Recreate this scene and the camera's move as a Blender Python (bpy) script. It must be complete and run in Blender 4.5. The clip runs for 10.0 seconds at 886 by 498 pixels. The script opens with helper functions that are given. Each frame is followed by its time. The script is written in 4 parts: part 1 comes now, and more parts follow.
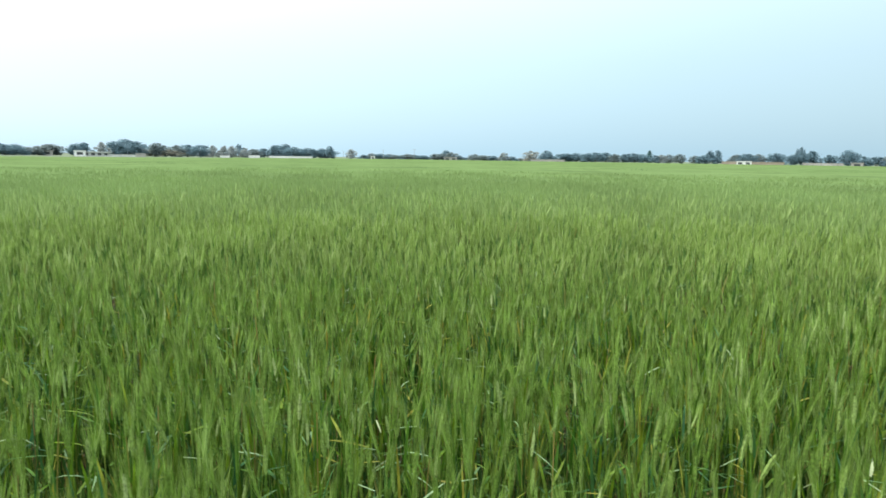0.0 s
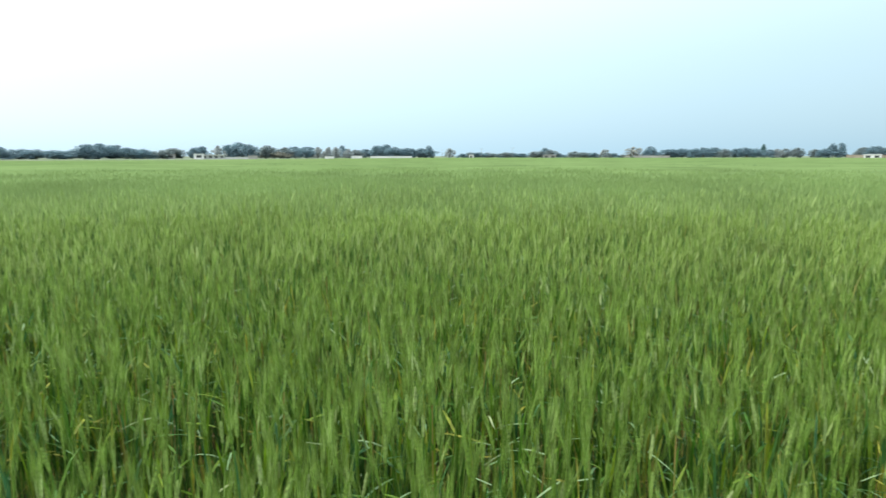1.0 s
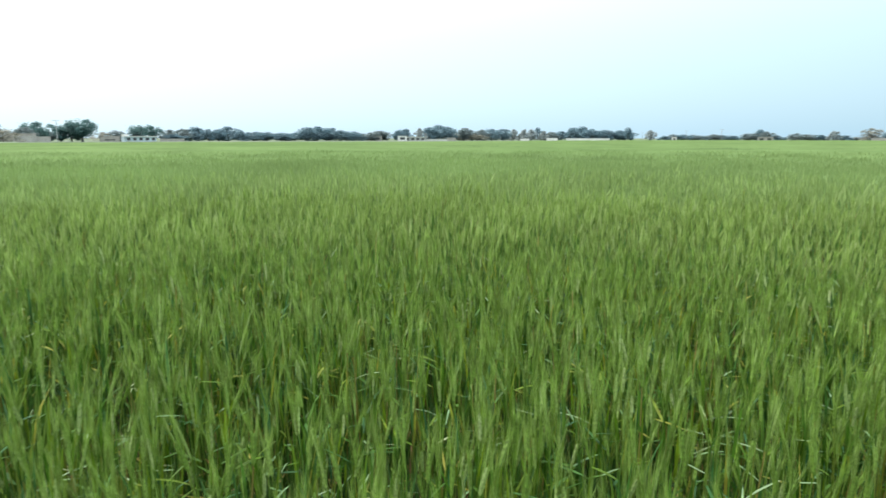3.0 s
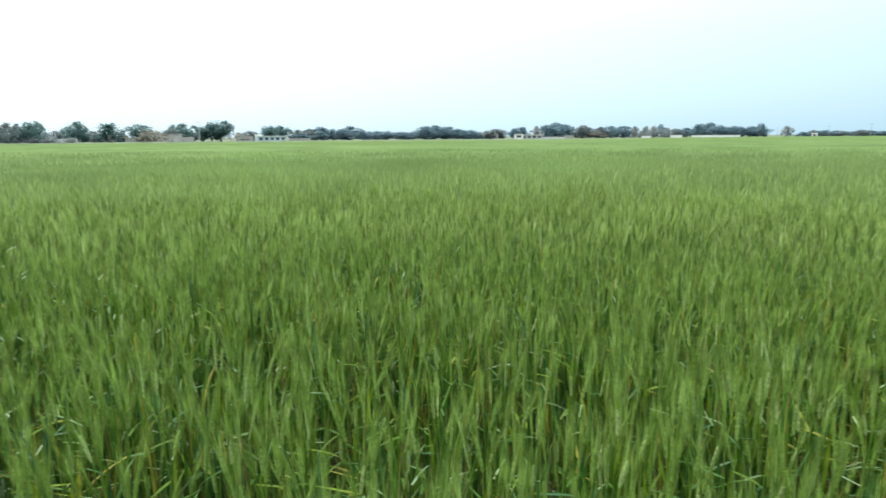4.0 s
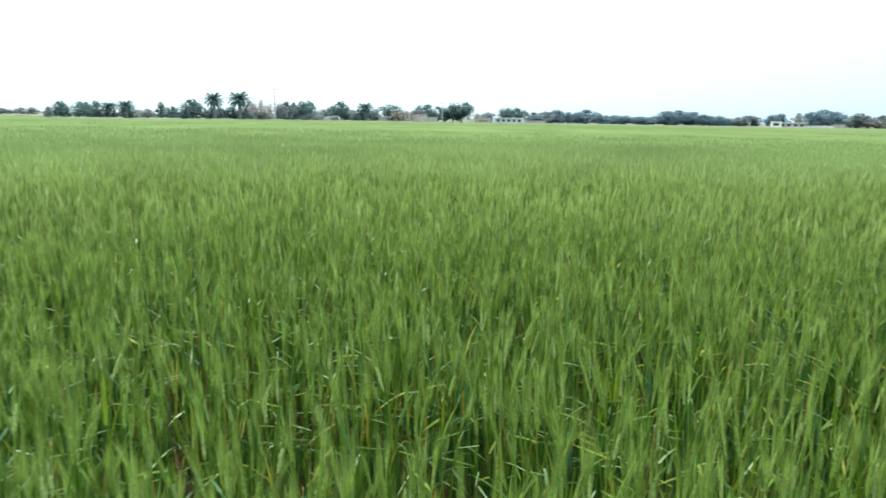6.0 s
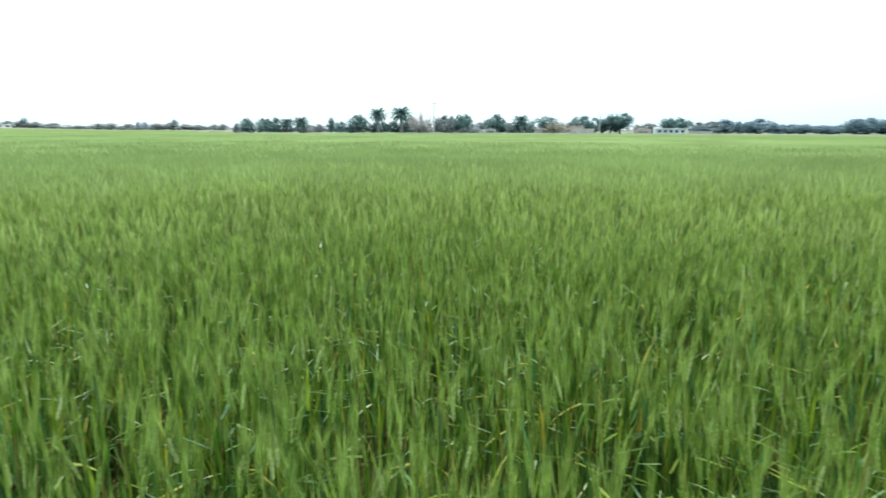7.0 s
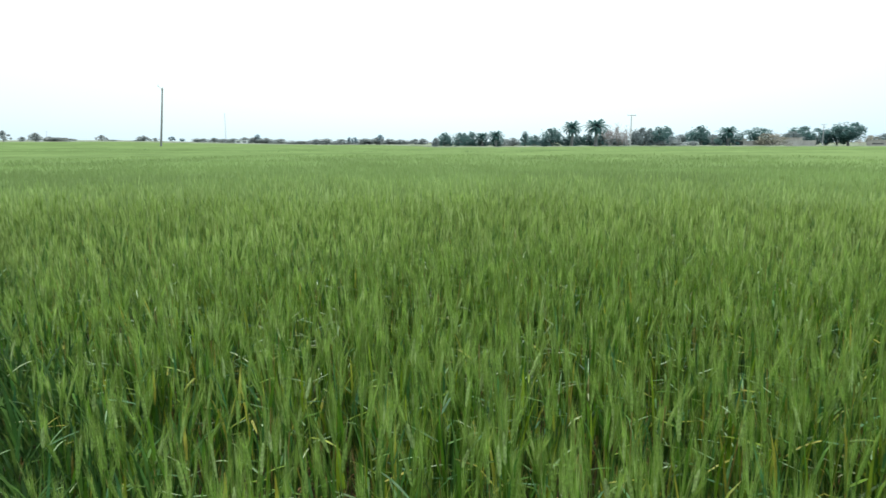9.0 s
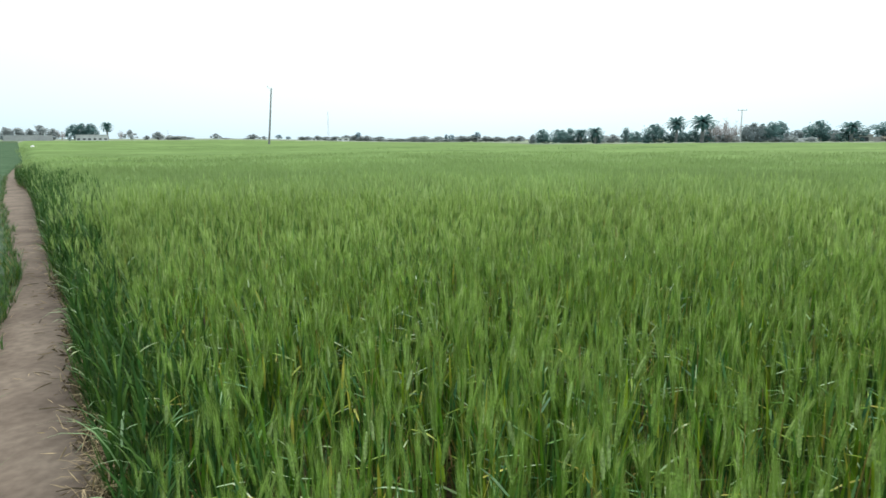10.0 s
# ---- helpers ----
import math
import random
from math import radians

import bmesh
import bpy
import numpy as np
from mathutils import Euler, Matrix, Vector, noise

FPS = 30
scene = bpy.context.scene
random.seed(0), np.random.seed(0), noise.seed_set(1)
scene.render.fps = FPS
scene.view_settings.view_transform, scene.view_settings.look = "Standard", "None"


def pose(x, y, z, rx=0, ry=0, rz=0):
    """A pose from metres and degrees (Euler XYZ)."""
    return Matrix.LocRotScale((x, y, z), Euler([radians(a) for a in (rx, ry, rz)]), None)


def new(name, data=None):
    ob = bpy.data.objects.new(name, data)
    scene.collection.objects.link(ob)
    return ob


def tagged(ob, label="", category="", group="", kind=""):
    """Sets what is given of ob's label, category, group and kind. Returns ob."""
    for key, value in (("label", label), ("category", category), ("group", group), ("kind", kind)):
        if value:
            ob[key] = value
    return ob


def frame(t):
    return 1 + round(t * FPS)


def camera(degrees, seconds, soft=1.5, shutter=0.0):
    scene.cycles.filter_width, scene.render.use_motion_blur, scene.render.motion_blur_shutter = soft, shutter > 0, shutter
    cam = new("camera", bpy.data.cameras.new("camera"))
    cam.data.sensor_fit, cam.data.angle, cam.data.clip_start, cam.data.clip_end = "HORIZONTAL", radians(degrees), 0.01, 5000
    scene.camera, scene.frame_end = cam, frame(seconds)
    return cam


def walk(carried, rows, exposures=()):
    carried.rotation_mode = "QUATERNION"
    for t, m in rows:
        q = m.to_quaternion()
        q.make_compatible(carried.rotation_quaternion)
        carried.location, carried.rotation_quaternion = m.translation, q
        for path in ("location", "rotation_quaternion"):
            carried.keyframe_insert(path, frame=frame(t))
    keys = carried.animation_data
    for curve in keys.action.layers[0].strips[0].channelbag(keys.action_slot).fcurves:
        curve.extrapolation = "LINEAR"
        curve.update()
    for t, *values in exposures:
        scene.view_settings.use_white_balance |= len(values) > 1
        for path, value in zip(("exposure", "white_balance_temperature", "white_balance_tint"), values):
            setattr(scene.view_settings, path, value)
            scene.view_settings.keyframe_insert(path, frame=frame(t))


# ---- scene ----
cam = camera(68.14, 10.0, soft=1.5, shutter=0.35)
walk(cam, [
    (0.0, pose(-0.000, -0.000, 1.505, 82.098, -0.824, -0.000)),
    (0.5, pose(-0.025, -0.011, 1.503, 82.779, -0.411, 3.311)),
    (1.0, pose(-0.054, -0.011, 1.498, 81.907, 0.031, 8.486)),
    (1.5, pose(-0.070, -0.026, 1.503, 82.275, 0.662, 12.808)),
    (2.0, pose(-0.083, -0.047, 1.499, 81.846, 0.594, 17.184)),
    (2.5, pose(-0.101, -0.069, 1.498, 80.990, 0.503, 21.228)),
    (3.8, pose(-0.133, -0.196, 1.498, 80.147, -0.096, 32.962)),
    (4.0, pose(-0.145, -0.208, 1.496, 80.261, 0.363, 35.226)),
    (4.5, pose(-0.153, -0.223, 1.497, 80.617, 0.804, 39.670)),
    (5.0, pose(-0.172, -0.249, 1.493, 79.489, -0.103, 44.895)),
    (5.2, pose(-0.177, -0.265, 1.498, 79.016, -0.256, 47.112)),
    (6.5, pose(-0.119, -0.474, 1.503, 79.148, -0.966, 61.209)),
    (7.0, pose(-0.138, -0.513, 1.505, 79.638, -0.253, 68.518)),
    (7.5, pose(-0.143, -0.557, 1.504, 80.376, 0.639, 74.953)),
    (8.0, pose(-0.145, -0.591, 1.503, 80.290, 0.623, 80.171)),
    (8.5, pose(-0.136, -0.607, 1.497, 80.515, 0.850, 83.675)),
    (9.0, pose(-0.130, -0.628, 1.496, 80.769, 0.121, 85.032)),
    (9.5, pose(-0.130, -0.649, 1.495, 80.578, 0.334, 89.825)),
    (10.0, pose(-0.136, -0.654, 1.492, 80.559, 0.314, 93.364)),
], exposures=[(0.0, 0.04), (4.5, 0.06), (6.5, 0.28), (7.0, 0.25), (8.0, 0.02), (10.0, -0.08)])

# ---- world, sun ----
SUN_AZ, SUN_EL = 85.0, 45.0          # degrees left of +y, degrees up
world = bpy.data.worlds.new("overcast_sky")
scene.world = world
world.use_nodes = True
wn = world.node_tree.nodes
wl = world.node_tree.links
wn.clear()
w_out = wn.new("ShaderNodeOutputWorld")
w_mix = wn.new("ShaderNodeMixShader")
w_mix.inputs[0].default_value = 0.85
w_sky = wn.new("ShaderNodeTexSky")
w_sky.sky_type = "NISHITA"
w_sky.sun_disc = False
w_sky.sun_elevation = radians(SUN_EL)
w_sky.sun_rotation = radians(-SUN_AZ)
w_sky.dust_density = 2.0
w_sky.air_density = 1.4
w_bg = wn.new("ShaderNodeBackground")
w_bg.inputs[1].default_value = 0.14
w_cloud = wn.new("ShaderNodeBackground")
# cloud veil: paler and dimmer at the horizon, about three times as bright overhead
w_tex = wn.new("ShaderNodeTexCoord")
w_xyz = wn.new("ShaderNodeSeparateXYZ")
w_ramp = wn.new("ShaderNodeValToRGB")
for e_, (p_, c_) in zip([w_ramp.color_ramp.elements[0], w_ramp.color_ramp.elements[1], w_ramp.color_ramp.elements.new(0.14), w_ramp.color_ramp.elements.new(0.4)],
                        [(0.0, (0.262, 0.348, 0.39)), (1.0, (0.70, 0.72, 0.73)), (0.14, (0.35, 0.42, 0.44)), (0.4, (0.57, 0.60, 0.61))]):
    e_.position, e_.color = p_, (*c_, 1)
wl.new(w_tex.outputs["Generated"], w_xyz.inputs[0])
wl.new(w_xyz.outputs["Z"], w_ramp.inputs[0])
# wide glow of the sun behind the veil
w_dot = wn.new("ShaderNodeVectorMath")
w_dot.operation = "DOT_PRODUCT"
w_dot.inputs[1].default_value = (-math.sin(radians(SUN_AZ)) * math.cos(radians(SUN_EL)), math.cos(radians(SUN_AZ)) * math.cos(radians(SUN_EL)), math.sin(radians(SUN_EL)))
w_glow = wn.new("ShaderNodeMapRange")
w_glow.inputs[1].default_value, w_glow.inputs[2].default_value = -0.3, 1.0
w_glow.inputs[3].default_value, w_glow.inputs[4].default_value = 2.1, 3.65
wl.new(w_tex.outputs["Generated"], w_dot.inputs[0])
wl.new(w_dot.outputs["Value"], w_glow.inputs[0])
wl.new(w_glow.outputs[0], w_cloud.inputs[1])
# thinner, bluer cloud away from the brightest part
w_tint = wn.new("ShaderNodeValToRGB")
w_axis = wn.new("ShaderNodeVectorMath")
w_axis.operation = "DOT_PRODUCT"
w_axis.inputs[1].default_value = (-0.683, -0.183, 0.707)
w_far = wn.new("ShaderNodeMapRange")
w_far.inputs[1].default_value, w_far.inputs[2].default_value = -0.3, 1.0
wl.new(w_tex.outputs["Generated"], w_axis.inputs[0])
wl.new(w_axis.outputs["Value"], w_far.inputs[0])
wl.new(w_far.outputs[0], w_tint.inputs[0])
for e_, (p_, c_) in zip([w_tint.color_ramp.elements[0], w_tint.color_ramp.elements[1], w_tint.color_ramp.elements.new(0.45), w_tint.color_ramp.elements.new(0.66)],
                        [(0.0, (0.84, 0.975, 1.07)), (0.78, (1.72, 1.38, 1.2)), (0.45, (0.95, 1.0, 1.05)), (0.67, (1.03, 1.03, 1.03))]):
    e_.position, e_.color = p_, (*c_, 1)
w_mul = wn.new("ShaderNodeMix")
w_mul.data_type, w_mul.blend_type = "RGBA", "MULTIPLY"
w_mul.inputs[0].default_value = 1
wl.new(w_ramp.outputs[0], w_mul.inputs[6])
wl.new(w_tint.outputs[0], w_mul.inputs[7])
wl.new(w_mul.outputs[2], w_cloud.inputs[0])

wl.new(w_sky.outputs[0], w_bg.inputs[0])
wl.new(w_bg.outputs[0], w_mix.inputs[1])
wl.new(w_cloud.outputs[0], w_mix.inputs[2])
wl.new(w_mix.outputs[0], w_out.inputs[0])

sun = new("sun", bpy.data.lights.new("sun", "SUN"))
sun.data.energy = 2.0
sun.data.angle = radians(25)
sun.data.color = (1.0, 0.96, 0.9)
sun.matrix_world = pose(0, 0, 60, 90 - SUN_EL, 0, SUN_AZ + 180)
scene.view_settings.exposure = 0.0

# ---- materials ----


def material(name, colours, rough=0.6, scale=8.0, vary=0.25, bump=0.0, through_light=0.0, spec=0.5, island=True):
    """A procedural surface. colours: (position, rgb) stops that the pieces are spread over at random; scale and vary: the stains on them."""
    m = bpy.data.materials.new(name)
    m.use_nodes = True
    n, l = m.node_tree.nodes, m.node_tree.links
    n.clear()
    out = n.new("ShaderNodeOutputMaterial")
    bsdf = n.new("ShaderNodeBsdfPrincipled")
    bsdf.inputs["Roughness"].default_value = rough
    bsdf.inputs["Specular IOR Level"].default_value = spec
    ramp = n.new("ShaderNodeValToRGB")
    els = ramp.color_ramp.elements
    while len(els) < len(colours):
        els.new(0.5)
    for e, (p, c) in zip(els, colours):
        e.position, e.color = p, (*c, 1)
    tex = n.new("ShaderNodeTexCoord")
    if island:
        geo = n.new("ShaderNodeNewGeometry")
        info = n.new("ShaderNodeObjectInfo")
        add = n.new("ShaderNodeMath")
        add.operation = "ADD"
        frac = n.new("ShaderNodeMath")
        frac.operation = "FRACT"
        l.new(geo.outputs["Random Per Island"], add.inputs[0])
        l.new(info.outputs["Random"], add.inputs[1])
        l.new(add.outputs[0], frac.inputs[0])
        l.new(frac.outputs[0], ramp.inputs[0])
    else:
        big = n.new("ShaderNodeTexNoise")
        big.inputs["Scale"].default_value = scale * 0.13
        big.inputs["Detail"].default_value = 5
        l.new(tex.outputs["Object"], big.inputs["Vector"])
        l.new(big.outputs[0], ramp.inputs[0])
    fine = n.new("ShaderNodeTexNoise")
    fine.inputs["Scale"].default_value = scale
    fine.inputs["Detail"].default_value = 6
    l.new(tex.outputs["Object"], fine.inputs["Vector"])
    span = n.new("ShaderNodeMapRange")
    span.inputs[1].default_value, span.inputs[2].default_value = 0.3, 0.7
    span.inputs[3].default_value, span.inputs[4].default_value = 1 - vary, 1 + vary
    l.new(fine.outputs[0], span.inputs[0])
    mul = n.new("ShaderNodeMix")
    mul.data_type, mul.blend_type = "RGBA", "MULTIPLY"
    mul.inputs[0].default_value = 1
    l.new(ramp.outputs[0], mul.inputs[6])
    l.new(span.outputs[0], mul.inputs[7])
    l.new(mul.outputs[2], bsdf.inputs["Base Color"])
    if bump:
        b = n.new("ShaderNodeBump")
        b.inputs["Strength"].default_value = bump
        b.inputs["Distance"].default_value = 0.02
        l.new(fine.outputs[0], b.inputs["Height"])
        l.new(b.outputs[0], bsdf.inputs["Normal"])
    if through_light:
        t = n.new("ShaderNodeBsdfTranslucent")
        l.new(mul.outputs[2], t.inputs[0])
        mix = n.new("ShaderNodeMixShader")
        mix.inputs[0].default_value = through_light
        l.new(bsdf.outputs[0], mix.inputs[1])
        l.new(t.outputs[0], mix.inputs[2])
        l.new(mix.outputs[0], out.inputs[0])
    else:
        l.new(bsdf.outputs[0], out.inputs[0])
    return m


M_LEAF = material("barley_leaf", [(0.0, (0.040, 0.122, 0.010)), (0.3, (0.064, 0.158, 0.012)), (0.5, (0.042, 0.142, 0.056)),
                                  (0.66, (0.094, 0.200, 0.014)), (0.88, (0.165, 0.255, 0.016)), (0.97, (0.34, 0.33, 0.05))],
                  rough=0.5, scale=11, vary=0.5, through_light=0.32, spec=0.25)
M_OLDLEAF = material("barley_old_leaf", [(0.0, (0.07, 0.15, 0.02)), (0.45, (0.12, 0.2, 0.025)), (0.62, (0.25, 0.27, 0.05)), (0.78, (0.42, 0.33, 0.07)), (0.9, (0.36, 0.215, 0.085))],
                     rough=0.6, scale=30, vary=0.3, through_light=0.2)
# lower leaves: their own deep green, with shade inside the stand added to it
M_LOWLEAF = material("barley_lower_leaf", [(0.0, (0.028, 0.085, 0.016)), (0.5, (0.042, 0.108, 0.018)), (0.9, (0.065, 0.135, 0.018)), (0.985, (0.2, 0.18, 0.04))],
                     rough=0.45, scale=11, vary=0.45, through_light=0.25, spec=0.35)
M_DEADLEAF = material("dead_leaf", [(0.0, (0.05, 0.042, 0.024)), (0.5, (0.11, 0.088, 0.05)), (0.85, (0.17, 0.135, 0.075)), (1.0, (0.3, 0.24, 0.14))], rough=0.85, scale=40, vary=0.3, spec=0.15)
# leaf colour kept pale to stand in for sky glints on bent leaves
M_GLINTLEAF = material("barley_flag_leaf", [(0.0, (0.12, 0.25, 0.085)), (0.5, (0.18, 0.31, 0.125)), (0.85, (0.25, 0.375, 0.175)), (1.0, (0.36, 0.42, 0.2))],
                  rough=0.42, scale=20, vary=0.25, through_light=0.2, spec=0.5)
M_STEM = material("barley_stem", [(0.0, (0.092, 0.190, 0.022)), (0.6, (0.132, 0.245, 0.034)), (0.88, (0.215, 0.265, 0.045)), (0.98, (0.27, 0.19, 0.06))],
                  rough=0.5, scale=25, vary=0.2, through_light=0.12, spec=0.35)
M_EAR = material("barley_ear", [(0.0, (0.150, 0.270, 0.036)), (0.5, (0.210, 0.340, 0.058)), (0.85, (0.29, 0.42, 0.11)), (1.0, (0.40, 0.50, 0.21))],
                 rough=0.55, scale=130, vary=0.4, through_light=0.25)
M_AWN = material("barley_awn", [(0.0, (0.140, 0.242, 0.036)), (0.6, (0.205, 0.324, 0.060)), (0.85, (0.28, 0.40, 0.105)), (1.0, (0.38, 0.48, 0.19))],
                 rough=0.5, scale=13, vary=0.5, through_light=0.33, spec=0.25)
# leaf green darkened to carry the shade of the crop's edge
M_SHADEDEDGE = material("late_barley_leaf", [(0.0, (0.022, 0.068, 0.014)), (0.5, (0.034, 0.092, 0.018)), (0.9, (0.055, 0.122, 0.018)), (1.0, (0.11, 0.17, 0.04))],
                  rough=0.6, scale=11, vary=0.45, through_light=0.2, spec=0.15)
# mid and far copies of ear and leaf, their brightness painted in by distance
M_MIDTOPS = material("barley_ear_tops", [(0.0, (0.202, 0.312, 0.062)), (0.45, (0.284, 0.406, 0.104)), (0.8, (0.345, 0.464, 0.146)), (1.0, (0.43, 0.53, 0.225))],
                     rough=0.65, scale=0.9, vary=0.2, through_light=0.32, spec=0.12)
M_MIDLEAF = material("barley_upper_leaf", [(0.0, (0.064, 0.156, 0.030)), (0.4, (0.096, 0.200, 0.044)), (0.7, (0.130, 0.238, 0.064)), (0.92, (0.20, 0.290, 0.072)), (0.985, (0.30, 0.30, 0.08))],
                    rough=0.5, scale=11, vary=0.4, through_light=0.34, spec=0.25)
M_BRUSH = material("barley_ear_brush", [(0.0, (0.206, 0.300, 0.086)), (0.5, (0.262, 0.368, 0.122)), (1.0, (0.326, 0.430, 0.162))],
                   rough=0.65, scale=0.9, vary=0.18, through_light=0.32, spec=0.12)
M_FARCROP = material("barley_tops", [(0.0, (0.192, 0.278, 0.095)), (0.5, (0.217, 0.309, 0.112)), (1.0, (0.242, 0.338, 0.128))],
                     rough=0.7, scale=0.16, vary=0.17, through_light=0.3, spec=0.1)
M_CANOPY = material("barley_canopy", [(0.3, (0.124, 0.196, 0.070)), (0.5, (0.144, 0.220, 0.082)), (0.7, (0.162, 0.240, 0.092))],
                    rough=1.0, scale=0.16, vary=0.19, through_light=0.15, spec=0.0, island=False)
M_WHEAT = material("young_wheat", [(0.0, (0.034, 0.092, 0.032)), (0.6, (0.047, 0.108, 0.036)), (1.0, (0.066, 0.125, 0.036))],
                   rough=0.5, scale=12, vary=0.25, through_light=0.3)
M_WHEATTOPS = material("young_wheat_tops", [(0.3, (0.046, 0.084, 0.046)), (0.5, (0.058, 0.097, 0.056)), (0.7, (0.068, 0.108, 0.062))],
                       rough=1.0, scale=5, vary=0.3, bump=0.3, spec=0.0, island=False)
M_SOIL = material("field_soil", [(0.3, (0.045, 0.036, 0.018)), (0.5, (0.07, 0.056, 0.03)), (0.7, (0.1, 0.08, 0.045))],
                  rough=0.95, scale=22, vary=0.35, bump=1.0, spec=0.15, island=False)
M_PATH = material("trodden_earth", [(0.3, (0.102, 0.082, 0.064)), (0.5, (0.135, 0.110, 0.086)), (0.7, (0.172, 0.143, 0.112))],
                  rough=0.95, scale=14, vary=0.2, bump=0.3, spec=0.08, island=False)
M_STRAW = material("dry_straw", [(0.0, (0.30, 0.22, 0.11)), (0.5, (0.42, 0.33, 0.18)), (1.0, (0.2, 0.15, 0.08))], rough=0.8, scale=40, vary=0.2)
M_PLAIN = material("far_plain", [(0.3, (0.12, 0.165, 0.10)), (0.5, (0.15, 0.19, 0.122)), (0.7, (0.19, 0.21, 0.148))],
                   rough=0.95, scale=0.25, vary=0.25, spec=0.1, island=False)
# bluish distance haze over the trees is mixed into this leaf colour
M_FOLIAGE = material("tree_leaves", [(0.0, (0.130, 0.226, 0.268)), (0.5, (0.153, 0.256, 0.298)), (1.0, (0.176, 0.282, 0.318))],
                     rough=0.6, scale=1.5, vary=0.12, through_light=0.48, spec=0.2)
M_NEARLEAF = material("orchard_leaves", [(0.0, (0.076, 0.168, 0.164)), (0.5, (0.094, 0.198, 0.188)), (1.0, (0.115, 0.226, 0.206))],
                      rough=0.6, scale=1.5, vary=0.15, through_light=0.45, spec=0.15)
# the farthest trees: haze painted into pale and grey leaf colours
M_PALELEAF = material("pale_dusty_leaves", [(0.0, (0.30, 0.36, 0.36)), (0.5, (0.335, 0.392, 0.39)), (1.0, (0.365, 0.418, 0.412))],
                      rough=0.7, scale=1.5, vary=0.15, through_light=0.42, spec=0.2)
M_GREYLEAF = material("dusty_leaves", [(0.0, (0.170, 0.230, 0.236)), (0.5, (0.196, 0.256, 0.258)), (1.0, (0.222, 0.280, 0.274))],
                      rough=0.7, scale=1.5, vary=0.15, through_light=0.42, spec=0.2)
M_TWIG = material("grey_twigs", [(0.0, (0.265, 0.245, 0.232)), (0.5, (0.305, 0.280, 0.262)), (1.0, (0.345, 0.315, 0.292))], rough=0.8, scale=1.5, vary=0.25, spec=0.1)
M_DRYLEAF = material("dry_thorn", [(0.0, (0.262, 0.270, 0.220)), (0.5, (0.302, 0.306, 0.248)), (1.0, (0.345, 0.345, 0.275))], rough=0.8, scale=1.5, vary=0.2, spec=0.1)
M_BARK = material("bark", [(0.3, (0.13, 0.13, 0.125)), (0.7, (0.21, 0.205, 0.19))], rough=0.9, scale=5, vary=0.3, bump=0.6, island=False)
M_PALMBARK = material("palm_bark", [(0.3, (0.16, 0.17, 0.165)), (0.7, (0.22, 0.225, 0.215))], rough=0.9, scale=6, vary=0.3, bump=0.6, island=False)
M_SCRUB = material("verge_scrub", [(0.0, (0.08, 0.12, 0.05)), (0.6, (0.13, 0.155, 0.075)), (1.0, (0.22, 0.2, 0.12))], rough=0.8, scale=2, vary=0.2, through_light=0.2)
M_CONCRETE = material("pole_concrete", [(0.3, (0.16, 0.165, 0.17)), (0.7, (0.23, 0.235, 0.235))], rough=0.85, scale=6, vary=0.15, bump=0.3, island=False)
M_PALECONCRETE = material("pale_concrete", [(0.3, (0.36, 0.375, 0.375)), (0.7, (0.46, 0.47, 0.465))], rough=0.85, scale=6, vary=0.15, bump=0.3, island=False)
M_GREYWALL = material("grey_plaster", [(0.3, (0.31, 0.32, 0.315)), (0.7, (0.39, 0.395, 0.385))], rough=0.95, scale=1.2, vary=0.15, island=False)
M_PALEWALL = material("pale_plaster", [(0.3, (0.50, 0.51, 0.50)), (0.7, (0.60, 0.60, 0.58))], rough=0.9, scale=1.2, vary=0.15, island=False)
M_STEEL = material("galvanised_steel", [(0.3, (0.35, 0.36, 0.37)), (0.7, (0.45, 0.46, 0.47))], rough=0.5, scale=6, vary=0.15, island=False)
M_WHITE = material("whitewash", [(0.3, (0.70, 0.70, 0.67)), (0.7, (0.82, 0.82, 0.80))], rough=0.8, scale=1.5, vary=0.1, island=False)
M_MUD = material("mud_plaster", [(0.3, (0.32, 0.305, 0.28)), (0.7, (0.42, 0.40, 0.37))], rough=0.95, scale=1.2, vary=0.18, bump=0.4, island=False)
M_BRICK = material("brick_wall", [(0.3, (0.28, 0.235, 0.18)), (0.7, (0.37, 0.315, 0.245))], rough=0.9, scale=2.0, vary=0.2, island=False)
M_BLUE = material("pale_blue_paint", [(0.3, (0.45, 0.56, 0.62)), (0.7, (0.56, 0.66, 0.70))], rough=0.7, scale=1.5, vary=0.12, island=False)
M_DARK = material("dark_opening", [(0.3, (0.03, 0.035, 0.04)), (0.7, (0.05, 0.055, 0.06))], rough=0.4, scale=3, vary=0.2, island=False)

# ---- mesh helpers ----
rng = np.random.default_rng(7)


def tri_mesh(name, verts, tris, mat, smooth=False):
    """A mesh from arrays of corners and triangles."""
    verts = np.ascontiguousarray(verts, dtype=np.float32).reshape(-1, 3)
    tris = np.ascontiguousarray(tris, dtype=np.int32).reshape(-1, 3)
    me = bpy.data.meshes.new(name)
    me.vertices.add(len(verts))
    me.vertices.foreach_set("co", verts.ravel())
    me.loops.add(tris.size)
    me.loops.foreach_set("vertex_index", tris.ravel())
    me.polygons.add(len(tris))
    me.polygons.foreach_set("loop_start", np.arange(0, tris.size, 3, dtype=np.int32))
    me.polygons.foreach_set("use_smooth", np.full(len(tris), smooth))
    me.update(calc_edges=True)
    me.materials.append(mat)
    return me


def from_bm(name, bm, mat):
    me = bpy.data.meshes.new(name)
    bm.to_mesh(me)
    bm.free()
    me.materials.append(mat)
    return me


def child(name, me, parent, label=""):
    ob = new(name, me)
    ob.parent = parent
    return tagged(ob, label) if label else ob


